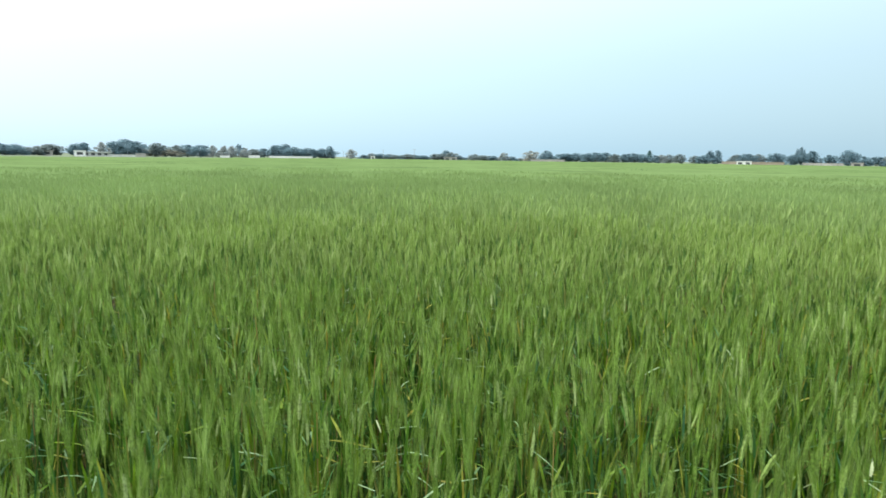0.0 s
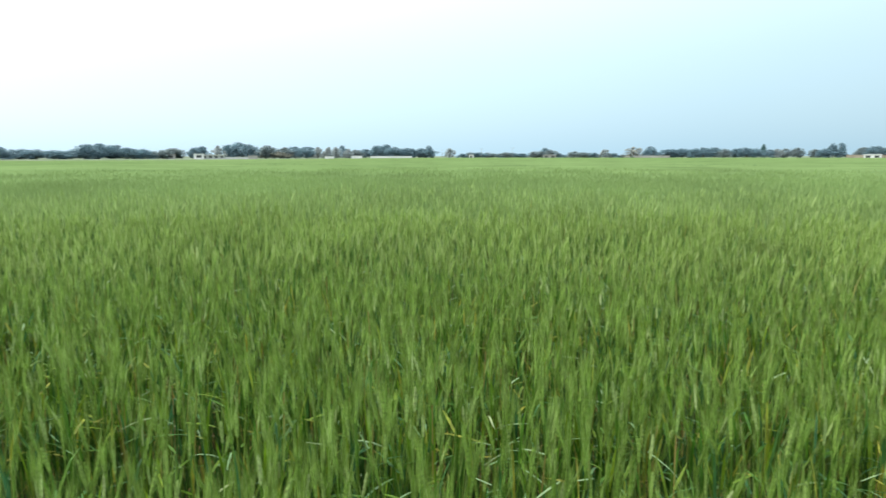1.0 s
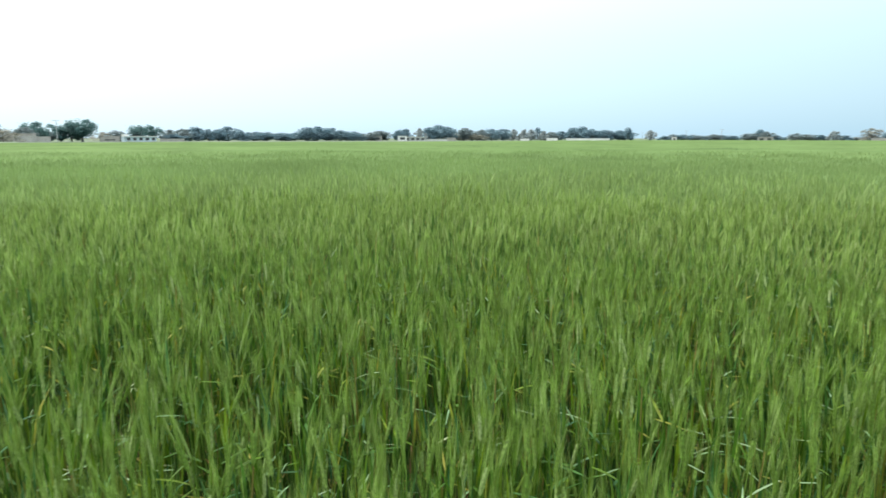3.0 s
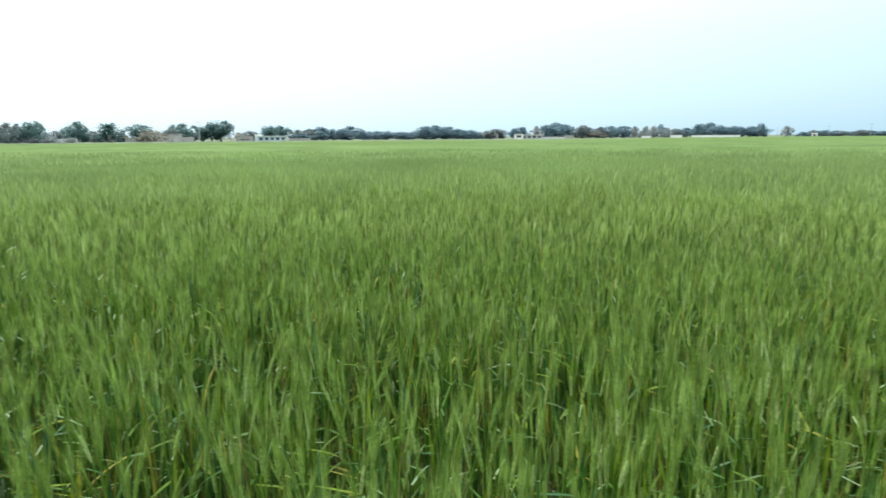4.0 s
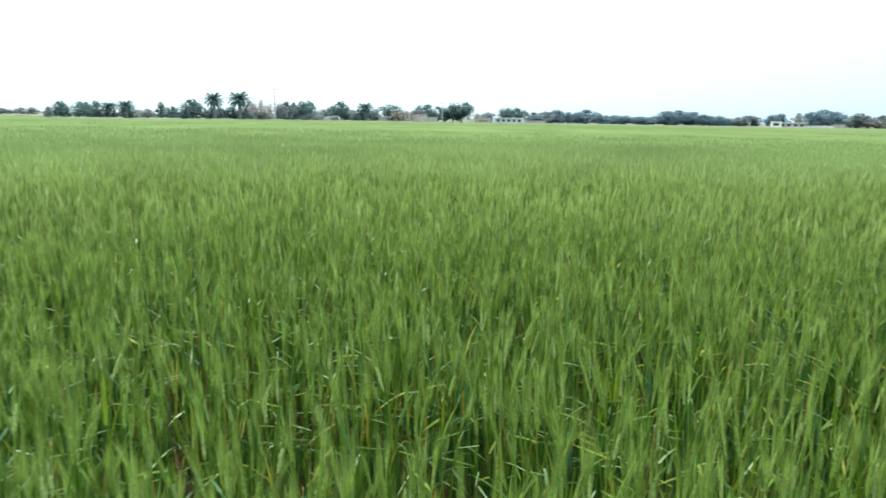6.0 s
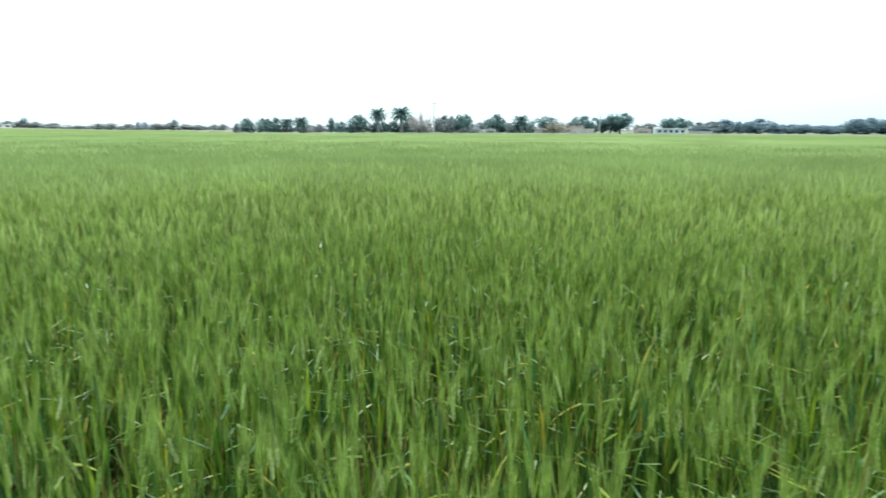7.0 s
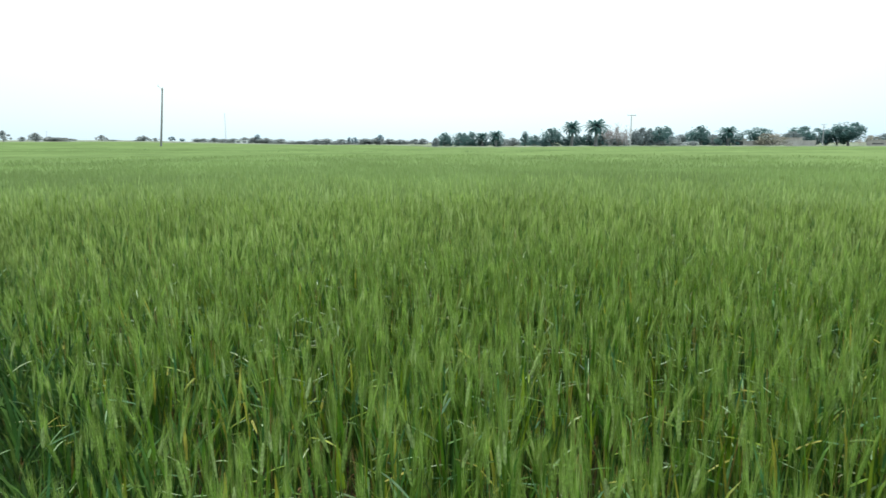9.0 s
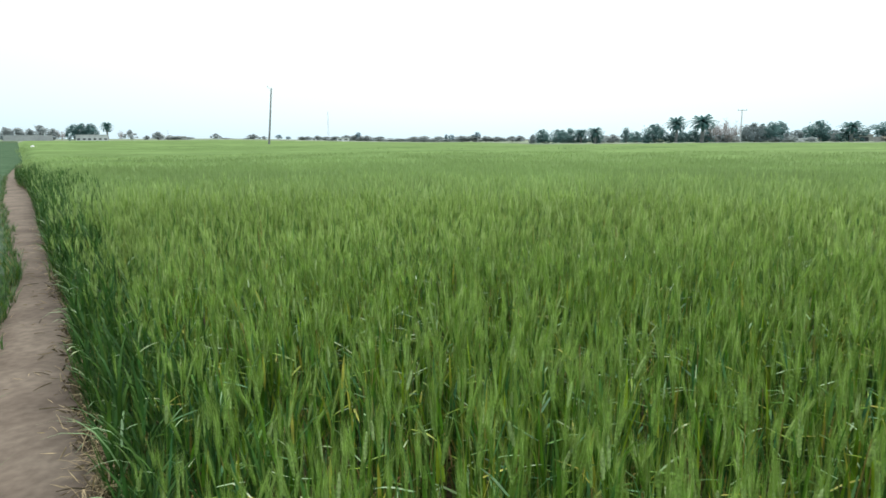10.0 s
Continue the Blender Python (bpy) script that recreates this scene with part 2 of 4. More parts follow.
def thing(name, m, label, category, group="", kind=""):
    ob = new(name)
    ob.empty_display_size = 0.2
    ob.matrix_world = m
    return tagged(ob, label, category, group, kind)


def polar(az, d, z=0.0):
    """The place d metres off at az degrees left of +y, z over the land."""
    x, y = -math.sin(radians(az)) * d, math.cos(radians(az)) * d
    return Vector((x, y, z + float(rise(x, y))))


def join(parts):
    """One pair of arrays out of many."""
    vs, ts, k = [], [], 0
    for v, t in parts:
        vs.append(v)
        ts.append(np.asarray(t) + k)
        k += len(v)
    return np.concatenate(vs), np.concatenate(ts)


def box_arrays(x0, y0, z0, x1, y1, z1):
    v = np.array([(x, y, z) for x in (x0, x1) for y in (y0, y1) for z in (z0, z1)], dtype=float)
    t = np.array([(0, 1, 3), (0, 3, 2), (4, 6, 7), (4, 7, 5), (0, 4, 5), (0, 5, 1), (2, 3, 7), (2, 7, 6), (0, 2, 6), (0, 6, 4), (1, 5, 7), (1, 7, 3)])
    return v, t


def tube(points, radii, sides=5):
    """A tapered tube along points."""
    p = np.asarray(points, dtype=float)
    v, t = [], []
    for i, (c, r) in enumerate(zip(p, radii)):
        d = p[min(i + 1, len(p) - 1)] - p[max(i - 1, 0)]
        d = d / (np.linalg.norm(d) + 1e-9)
        a = np.cross(d, (1, 0, 0) if abs(d[0]) < 0.8 else (0, 1, 0))
        a /= np.linalg.norm(a)
        b = np.cross(d, a)
        for k in range(sides):
            w = 2 * math.pi * k / sides
            v.append(c + r * (math.cos(w) * a + math.sin(w) * b))
    for i in range(len(p) - 1):
        for k in range(sides):
            q, s = i * sides + k, i * sides + (k + 1) % sides
            t += [(q, s, s + sides), (q, s + sides, q + sides)]
    return np.array(v), np.array(t)


# ---- the lie of the land: a footpath along ALONG, barley on its ACROSS side ----
FOOT = np.array((-0.136, -0.654))
ALONG = np.array((-0.808, -0.589))
ACROSS = np.array((-0.589, 0.808))


def land(s, n):
    """World x, y of a place s along the path and n towards the barley."""
    return FOOT + np.multiply.outer(s, ALONG) + np.multiply.outer(n, ACROSS)


def across(x, y):
    return (x - FOOT[0]) * ACROSS[0] + (y - FOOT[1]) * ACROSS[1]


def rise(x, y):
    """How far the land stands over the path's end: lifted westwards to fit the skyline as the camera sees it."""
    d = np.hypot(x, y)
    az = np.degrees(np.arctan2(-x, y))
    return 0.0068 * np.clip(d - 50, 0, 600) * np.clip((az - 95) / 16, 0, 1) * np.clip((160 - az) / 20, 0, 1)


EDGE_AZ = (-60, 8, 20, 28, 45, 52, 58, 62, 70, 86, 91, 140)
EDGE_D = (300, 290, 190, 150, 135, 128, 125, 125, 122, 112, 215, 235)


def field_edge(az):
    return np.interp(az, EDGE_AZ, EDGE_D)


def wave(x, y, f, seed):
    """Smooth unevenness from a few crossed waves, about -1 to 1."""
    r = np.random.default_rng(seed)
    total = 0
    for _ in range(7):
        a, p, k = r.uniform(0, 6.28), r.uniform(0, 6.28), f * r.uniform(0.6, 1.7)
        total = total + np.sin((x * math.cos(a) + y * math.sin(a)) * k + p)
    return total / 3.5


def path_right(s):
    """Where the path meets the barley."""
    return np.interp(s, (-14, 0, 3, 4.7, 6.6, 7.8, 10, 17, 24, 28, 34, 40, 47, 70, 150), (0.13, 0.13, 0.13, 0.15, 0.23, 0.18, 0.18, 0.19, 0.14, -0.15, -0.22, -0.05, 0.12, -0.3, -0.3)) + 0.022 * wave(s, 0 * s, 5.0, 11)


def path_left(s):
    """Where the path meets the younger crop."""
    return np.interp(s, (-14, 0, 5, 6.4, 8, 10.5, 15, 20, 34, 43, 50, 53, 70, 150), (-0.42, -0.42, -0.36, -0.27, -0.19, -0.2, -0.32, -0.48, -0.54, -0.3, -0.1, 0.25, 0.4, 0.4)) + 0.03 * wave(s, 0 * s, 4.0, 13)


def grid_tris(a, b):
    i, j = np.meshgrid(np.arange(a - 1), np.arange(b - 1), indexing="ij")
    q = (i * b + j).ravel()
    return np.concatenate([np.stack([q, q + b, q + b + 1], 1), np.stack([q, q + b + 1, q + 1], 1)])


# ground: one sheet to the horizon, finer near the path
radii = np.concatenate([[0.0], np.geomspace(0.6, 4200, 120)])
turns = np.linspace(0, 2 * math.pi, 241)
rr, aa = np.meshgrid(radii, turns, indexing="ij")
gx, gy = FOOT[0] + rr * np.cos(aa), FOOT[1] + rr * np.sin(aa)
gz = -0.03 + 0.012 * wave(gx, gy, 5.0, 3) * np.exp(-rr / 20) + rise(gx, gy)
ground = new("ground", tri_mesh("ground", np.stack([gx, gy, gz], -1), grid_tris(*gx.shape), M_SOIL, True))
tagged(ground, "brown crumbly field soil reaching to the horizon", "ground", kind="structure")

# dusty plain beyond the fields
az_p = np.radians(np.linspace(-180, 180, 181))
d_p = np.geomspace(1, 12, 40)
start = np.where(np.abs(np.degrees(az_p) - 40) < 100, field_edge(np.degrees(az_p)), 330) - 6
ap, kp = np.meshgrid(az_p, d_p, indexing="ij")
dp = start[:, None] * kp
plain = new("far_plain", tri_mesh("far_plain", np.stack([-np.sin(ap) * dp, np.cos(ap) * dp, 0.06 + rise(-np.sin(ap) * dp, np.cos(ap) * dp)], -1),
                                  grid_tris(*dp.shape), M_PLAIN, True))
tagged(plain, "dusty green open land beyond the crop", "ground", kind="structure")

# footpath
s_p = np.concatenate([np.linspace(-14, 14, 220), np.linspace(14.3, 51, 120)])
cols = np.linspace(0, 1, 15)
sp, cp = np.meshgrid(s_p, cols, indexing="ij")
right_edge = path_right(s_p) + 0.03
left_edge = path_left(s_p) - 0.05
np_ = left_edge[:, None] + (right_edge - left_edge)[:, None] * cp
pxy = land(sp.ravel(), np_.ravel())
crown = 0.035 * np.sin(cp * math.pi) ** 0.5
pz = -0.035 + crown + 0.008 * wave(pxy[:, 0], pxy[:, 1], 7.0, 15).reshape(cp.shape) * np.exp(-np.abs(sp) / 3)
path = new("footpath", tri_mesh("footpath", np.column_stack([pxy, pz.ravel()]), grid_tris(*cp.shape), M_PATH, True))
tagged(path, "narrow trodden pale brown earth footpath between crops", "footpath", kind="structure")

# ---- barley ----


def blade(r, base_h, length, width, lift, bend, turn, steps=5):
    """A leaf: a strip that rises from the stem, bends over and narrows to a point."""
    u = np.linspace(0, 1, steps)
    ang = radians(lift) - radians(bend) * u ** 1.5
    ds = length / (steps - 1)
    x = np.concatenate([[0], np.cumsum(np.cos(ang[:-1]) * ds)])
    z = base_h + np.concatenate([[0], np.cumsum(np.sin(ang[:-1]) * ds)])
    half = width / 2 * np.array([0.75, 1.0, 0.95, 0.65, 0.0])[:steps] if steps == 5 else width / 2 * np.array([0.8, 1.0, 0.0])
    twist = r.uniform(-0.7, 0.7) * u
    v = []
    for k in range(steps - 1):
        o = np.array((0, math.cos(twist[k]), math.sin(twist[k]))) * half[k]
        v += [np.array((x[k], 0, z[k])) - o, np.array((x[k], 0, z[k])) + o]
    v.append(np.array((x[-1], 0, z[-1])))
    t = []
    for k in range(steps - 2):
        t += [(2 * k, 2 * k + 2, 2 * k + 3), (2 * k, 2 * k + 3, 2 * k + 1)]
    t.append((2 * (steps - 2), 2 * (steps - 1), 2 * (steps - 2) + 1))
    c, s = math.cos(turn), math.sin(turn)
    return np.array(v) @ np.array([[c, s, 0], [-s, c, 0], [0, 0, 1]]), np.array(t)


def ear_body(o, d, length, r, n_=5, girth=0.0056):
    """A two-rowed spike: a flattened tube with a toothed outline."""
    a = np.cross(d, (0, 0, 1.0)) + (0.01, 0, 0)
    a = a / np.linalg.norm(a)
    w = r.uniform(0, 6.28)
    b = np.cross(d, a)
    a, b = math.cos(w) * a + math.sin(w) * b, -math.sin(w) * a + math.cos(w) * b
    v, t = [], []
    for k in range(n_):
        u = k / (n_ - 1)
        wide = girth * (0.35 + 1.5 * u ** 0.5 * (1 - u) ** 0.45) * (1.12 if k % 2 else 0.9)
        c = o + d * length * u
        v += [c + a * wide, c + b * wide * 0.6, c - a * wide, c - b * wide * 0.6]
    for k in range(n_ - 1):
        for j in range(4):
            p, q = 4 * k + j, 4 * k + (j + 1) % 4
            t += [(p, q, q + 4), (p, q + 4, p + 4)]
    return np.array(v), np.array(t), a, b


def awns(o, d, length, a, b, r, count=18, reach=0.12, thick=0.0012):
    """A brush of fine bristles that fans out from the ear."""
    v, t = [], []
    for k in range(count):
        u = r.uniform(0.0, 1.0)
        side = (1 if k % 2 else -1) * r.uniform(0.3, 1.0)
        out = a * side * 0.12 + b * r.uniform(-0.10, 0.10)
        base = o + d * length * u + a * side * 0.004
        way = d + out
        way /= np.linalg.norm(way)
        tip = base + way * reach * r.uniform(0.65, 1.1)
        w = np.cross(way, r.normal(size=3))
        w *= thick / np.linalg.norm(w)
        v += [base - w, base + w, tip]
        t.append((3 * k, 3 * k + 1, 3 * k + 2))
    return np.array(v), np.array(t)


def shoot_axis(r):
    """Height, lean and the ear's direction of one shoot."""
    h = r.uniform(0.54, 0.70)
    lean = r.normal(0, 0.03, 2)
    d = np.array((lean[0] * 3 + r.normal(0, 0.12), lean[1] * 3 + r.normal(0, 0.12), 1.0))
    return h, lean, d / np.linalg.norm(d)


def plant_arrays(r, fine=False):
    """One barley shoot in parts: stem, leaves, ear and awns; about 0.85 m high."""
    h, lean, d = shoot_axis(r)
    top = np.array((lean[0] * h * 1.6, lean[1] * h * 1.6, h))
    stem = tube([(0, 0, -0.02), (lean[0] * h * 0.6, lean[1] * h * 0.6, h * 0.55), top], [0.0024, 0.0024, 0.0018], 3)
    leaves = []
    for k in range(5):
        hk = h * (0.08, 0.2, 0.36, 0.56, 0.8)[k]
        off = np.array((lean[0], lean[1], 0)) * hk * 1.2
        turn = r.uniform(0, 6.28)
        if k < 2:
            lv = blade(r, hk, r.uniform(0.14, 0.26), r.uniform(0.006, 0.010), r.uniform(45, 84), r.uniform(15, 110), turn)
        elif k < 4:
            bend = r.uniform(50, 115) if r.uniform() < 0.2 else r.uniform(2, 30)
            lv = blade(r, hk, r.uniform(0.2, 0.33), r.uniform(0.008, 0.013), r.uniform(76, 88), bend, turn)
        elif r.uniform() < 0.5:
            lv = blade(r, hk, r.uniform(0.13, 0.21), r.uniform(0.008, 0.012), r.uniform(68, 86), r.uniform(3, 30), turn)
        else:
            lv = blade(r, hk, r.uniform(0.08, 0.17), r.uniform(0.007, 0.011), r.uniform(-10, 40), r.uniform(0, 45), turn)
        leaves.append((lv[0] + off, lv[1]))
    length = r.uniform(0.07, 0.1)
    ev, et, a, b = ear_body(top, d, length, r, 11 if fine else 5)
    aw = awns(top, d, length, a, b, r, *((40, 0.12, 0.0006) if fine else (18, 0.12, 0.0016)))
    return stem, leaves, (ev, et), aw


def plainer_arrays(r):
    """The same shoot some metres off: flat stem, two leaves, ear and a few coarser bristles."""
    h, lean, d = shoot_axis(r)
    top = np.array((lean[0] * h * 1.6, lean[1] * h * 1.6, h))
    lv = [blade(r, h * f, r.uniform(0.18, 0.3), 0.0115, r.uniform(74, 88), r.uniform(2, 50), r.uniform(0, 6.28), 3) for f in (0.3, 0.5, 0.68)]
    ev, et, a, b = ear_body(top, d, r.uniform(0.07, 0.1), r, 4, 0.0062)
    return ribbon((0, 0, 0.05), top + d * 0.02, 0.011, r), join(lv), (ev, et), awns(top, d, 0.085, a, b, r, 9, 0.125, 0.0048)


def ribbon(o, tip, width, r):
    """A slim pointed blade of two triangles, widest in its lower middle."""
    o, tip = np.asarray(o, float), np.asarray(tip, float)
    w = np.cross(tip - o, r.normal(size=3))
    w *= width / 2 / (np.linalg.norm(w) + 1e-9)
    m = o + (tip - o) * 0.38
    return np.array([o, m + w, tip, m - w]), np.array([(0, 1, 2), (0, 2, 3)])


def mid_arrays(r):
    """The same shoot, plainer: stem, leaves, ear with its brush of awns."""
    h = r.uniform(0.5, 0.66)
    lean = r.normal(0, 0.05, 2)
    top = (lean[0] * h, lean[1] * h, h)
    stem = ribbon((0, 0, 0.05), top, 0.006, r)
    lv = [blade(r, h * f, r.uniform(0.16, 0.26), 0.011, r.uniform(64, 86), r.uniform(5, 80), r.uniform(0, 6.28), 3) for f in (0.35, 0.55, 0.72)]
    e = np.array(top) + (lean[0] * 0.3 + r.normal(0, 0.015), lean[1] * 0.3 + r.normal(0, 0.015), r.uniform(0.15, 0.2))
    ears = [ribbon(top, e, 0.022, r), ribbon(top, e + r.normal(0, 0.018, 3), 0.019, r)]
    return stem, join(lv), join(ears)


def far_arrays(r, wide=0.026):
    """A distant shoot: one leaf and one ear."""
    h = r.uniform(0.42, 0.6)
    lean = r.normal(0, 0.06, 2)
    top = (lean[0] * h, lean[1] * h, h)
    e = np.array(top) + (r.normal(0, 0.02), r.normal(0, 0.02), r.uniform(0.17, 0.24))
    a = r.uniform(0, 6.28)
    return ribbon((0, 0, 0.25), (0.12 * math.cos(a), 0.12 * math.sin(a), h + 0.08), wide, r), ribbon(top, e, wide, r)


def scatter(template_sets, place, scale, tallness, turn):
    """Copies of the template shoots at place, merged part by part."""
    which = rng.integers(0, len(template_sets), len(place))
    merged = [[] for _ in template_sets[0]]
    for k, parts in enumerate(template_sets):
        pick = which == k
        if not pick.any():
            continue
        c, s = np.cos(turn[pick]), np.sin(turn[pick])
        for j, (v, t) in enumerate(parts):
            x = v[None, :, 0] * c[:, None] - v[None, :, 1] * s[:, None]
            y = v[None, :, 0] * s[:, None] + v[None, :, 1] * c[:, None]
            sc = scale[pick][:, None]
            out = np.stack([x * sc + place[pick, 0, None], y * sc + place[pick, 1, None],
                            v[None, :, 2] * tallness[pick][:, None] + rise(place[pick, 0], place[pick, 1])[:, None] + np.zeros_like(x)], -1)
            tt = t[None] + (np.arange(pick.sum()) * len(v))[:, None, None]
            merged[j].append((out.reshape(-1, 3), tt.reshape(-1, 3)))
    return [join(m) for m in merged]


def sow(r0, r1, density, az0=-58, az1=138, edge=0.15):
    """Random places in the ring between r0 and r1 round the path's end, on the barley's side of the path."""
    count = int(density * (az1 - az0) / 360 * math.pi * (r1 * r1 - r0 * r0))
    r = np.sqrt(rng.uniform(r0 * r0, r1 * r1, count))
    a = np.radians(rng.uniform(az0, az1, count))
    x, y = -np.sin(a) * r, np.cos(a) * r - 0.3
    s_ = (x - FOOT[0]) * ALONG[0] + (y - FOOT[1]) * ALONG[1]
    keep = across(x, y) > path_right(s_) + edge - 0.08 + 0.05 * np.exp(-(s_ - 3.5) ** 2 / 8) + 0.03 * wave(x, y, 6.0, 21)
    keep &= r < field_edge(np.degrees(a)) - 1
    return np.stack([x[keep], y[keep]], 1)


def growth(xy):
    """How tall the crop stands there: gentle swells, and shorter towards the path."""
    x, y = xy[:, 0], xy[:, 1]
    swell = 1 + 0.06 * wave(x, y, 0.9, 31) + 0.05 * wave(x, y, 0.12, 32)
    return swell * (0.82 + 0.18 * np.clip((across(x, y) - 0.15) / 0.8, 0, 1))


def thin_out(xy, amount):
    """Leave gaps where the stand is poor."""
    poor = np.clip(0.5 + 0.6 * wave(xy[:, 0], xy[:, 1], 5.5, 41) + 1.0 * wave(xy[:, 0], xy[:, 1], 24.0, 42), 0, 1)
    return xy[rng.uniform(size=len(xy)) > amount * (1 - poor)]


tr = np.random.default_rng(50)
NEAR = [plant_arrays(tr) for _ in range(26)]
FINE = [plant_arrays(tr, True) for _ in range(26)]
PLAINER = [plainer_arrays(tr) for _ in range(24)]
MID = [mid_arrays(tr) for _ in range(24)]
FAR = [far_arrays(tr) for _ in range(20)]
FARTHER = [far_arrays(tr, 0.05) for _ in range(16)]

barley = thing("barley_field", pose(0, 0, 0), "dense green awned barley crop standing in the field", "barley crop", kind="stuff")


def leafy_edge(xy):
    """1 on the leafy strip by the path, coloured dark for shade, 0 in the eared crop."""
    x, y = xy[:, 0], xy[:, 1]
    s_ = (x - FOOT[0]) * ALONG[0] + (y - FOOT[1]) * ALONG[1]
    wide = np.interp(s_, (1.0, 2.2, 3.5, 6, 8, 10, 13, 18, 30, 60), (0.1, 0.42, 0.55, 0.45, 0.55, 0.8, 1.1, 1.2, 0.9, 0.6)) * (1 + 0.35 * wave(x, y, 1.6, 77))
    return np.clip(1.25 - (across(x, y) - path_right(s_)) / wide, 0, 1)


def eared(xy):
    """Drop most eared shoots from the leafy strip."""
    return xy[rng.uniform(size=len(xy)) > 0.82 * leafy_edge(xy)]


places = thin_out(eared(sow(0.15, 5.0, 430, -62, 136)), 0.8)
# the shoots that stand singly by the path's end
gap = np.hypot(places[:, 0] + 0.1, places[:, 1] + 0.25)
single = (gap > 1.1) & (gap < 2.1) & (rng.uniform(size=len(places)) < 0.17)
singles, places = places[single][:280], places[~single]
close = np.hypot(places[:, 0] + 0.1, places[:, 1] + 0.25) < 2.6
for shoots_, places_ in ((FINE, places[close]), (NEAR, places[~close])):
    num = len(places_)
    parts = scatter([(s, join(l[3:]), join(l[2:3]), join(l[:2]), e, a) for s, l, e, a in shoots_], places_, rng.uniform(0.9, 1.12, num), growth(places_) * rng.uniform(0.72, 1.12, num), rng.uniform(0, 6.28, num))
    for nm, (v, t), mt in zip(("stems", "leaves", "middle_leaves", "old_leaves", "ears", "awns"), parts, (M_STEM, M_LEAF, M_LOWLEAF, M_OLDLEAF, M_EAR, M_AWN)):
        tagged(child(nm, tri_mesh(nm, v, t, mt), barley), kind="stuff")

# lower leaves that close the stand towards the soil
places = thin_out(sow(0.3, 5.0, 170, -50, 135, 0.16), 0.75)
num = len(places)
LOW = [(join([blade(tr, tr.uniform(0.03, 0.2), tr.uniform(0.18, 0.34), tr.uniform(0.007, 0.012), tr.uniform(70, 89), tr.uniform(3, 50), tr.uniform(0, 6.28), 3) for _ in range(5)]),) for _ in range(14)]
(v, t), = scatter(LOW, places, rng.uniform(0.9, 1.2, num), rng.uniform(0.85, 1.2, num), rng.uniform(0, 6.28, num))
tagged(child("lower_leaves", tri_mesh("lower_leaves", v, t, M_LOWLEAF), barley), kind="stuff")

# short flag leaves that stick out below the ears, glints painted as pale colour
places = sow(0.4, 6.5, 60, -50, 135, 0.18)
num = len(places)
FLAGS = [(blade(tr, tr.uniform(0.28, 0.6), tr.uniform(0.05, 0.15), tr.uniform(0.004, 0.0085), tr.uniform(-20, 40), tr.uniform(-15, 70), tr.uniform(0, 6.28)),) for _ in range(40)]
(v, t), = scatter(FLAGS, places, rng.uniform(0.8, 1.3, num), growth(places) * rng.uniform(0.85, 1.1, num), rng.uniform(0, 6.28, num))
tagged(child("flag_leaves", tri_mesh("flag_leaves", v, t, M_GLINTLEAF), barley), kind="stuff")

# leafy shoots along the path, edge shade in their green, outermost leaning over it
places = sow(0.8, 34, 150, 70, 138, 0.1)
places = places[rng.uniform(size=len(places)) < leafy_edge(places) * np.interp(np.hypot(places[:, 0], places[:, 1]), (6, 12, 34), (1.0, 0.7, 0.25))]
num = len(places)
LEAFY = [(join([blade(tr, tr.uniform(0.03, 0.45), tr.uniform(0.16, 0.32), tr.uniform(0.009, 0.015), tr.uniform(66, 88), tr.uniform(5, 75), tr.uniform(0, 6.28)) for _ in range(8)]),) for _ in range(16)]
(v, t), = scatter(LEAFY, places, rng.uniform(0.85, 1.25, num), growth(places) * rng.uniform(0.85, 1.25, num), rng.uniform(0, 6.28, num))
tagged(child("edge_leaves", tri_mesh("edge_leaves", v, t, M_SHADEDEDGE), barley), kind="stuff")

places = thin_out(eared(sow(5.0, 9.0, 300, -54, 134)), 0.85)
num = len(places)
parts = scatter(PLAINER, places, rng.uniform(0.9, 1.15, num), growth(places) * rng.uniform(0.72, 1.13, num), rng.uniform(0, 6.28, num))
for nm, (v, t), mt in zip(("stems", "leaves", "ears", "awns"), parts, (M_STEM, M_MIDLEAF, M_MIDTOPS, M_MIDTOPS)):
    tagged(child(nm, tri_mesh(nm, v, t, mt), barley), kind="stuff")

places = thin_out(eared(sow(9.0, 16, 270, -54, 134)), 0.95)
# the stand thins out gradually into the plainer one behind
places = places[rng.uniform(size=len(places)) < np.clip((16.5 - np.hypot(places[:, 0], places[:, 1])) / 5.5, 0, 1)]
num = len(places)
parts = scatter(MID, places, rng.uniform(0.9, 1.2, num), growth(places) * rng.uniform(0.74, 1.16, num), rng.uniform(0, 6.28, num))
for nm, (v, t), mt in zip(("stems", "leaves", "ears"), parts, (M_STEM, M_MIDLEAF, M_BRUSH)):
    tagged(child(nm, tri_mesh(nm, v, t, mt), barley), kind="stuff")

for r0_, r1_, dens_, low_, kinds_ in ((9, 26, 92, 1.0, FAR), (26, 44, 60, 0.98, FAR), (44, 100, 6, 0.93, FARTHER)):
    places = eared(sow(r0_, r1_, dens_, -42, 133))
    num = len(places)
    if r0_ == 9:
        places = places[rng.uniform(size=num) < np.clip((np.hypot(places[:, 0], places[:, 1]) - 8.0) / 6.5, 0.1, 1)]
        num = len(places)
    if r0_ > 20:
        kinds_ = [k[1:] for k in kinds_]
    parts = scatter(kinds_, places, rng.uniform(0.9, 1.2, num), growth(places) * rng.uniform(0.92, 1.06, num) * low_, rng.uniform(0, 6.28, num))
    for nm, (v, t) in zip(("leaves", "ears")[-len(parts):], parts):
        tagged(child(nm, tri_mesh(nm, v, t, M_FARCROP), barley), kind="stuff")

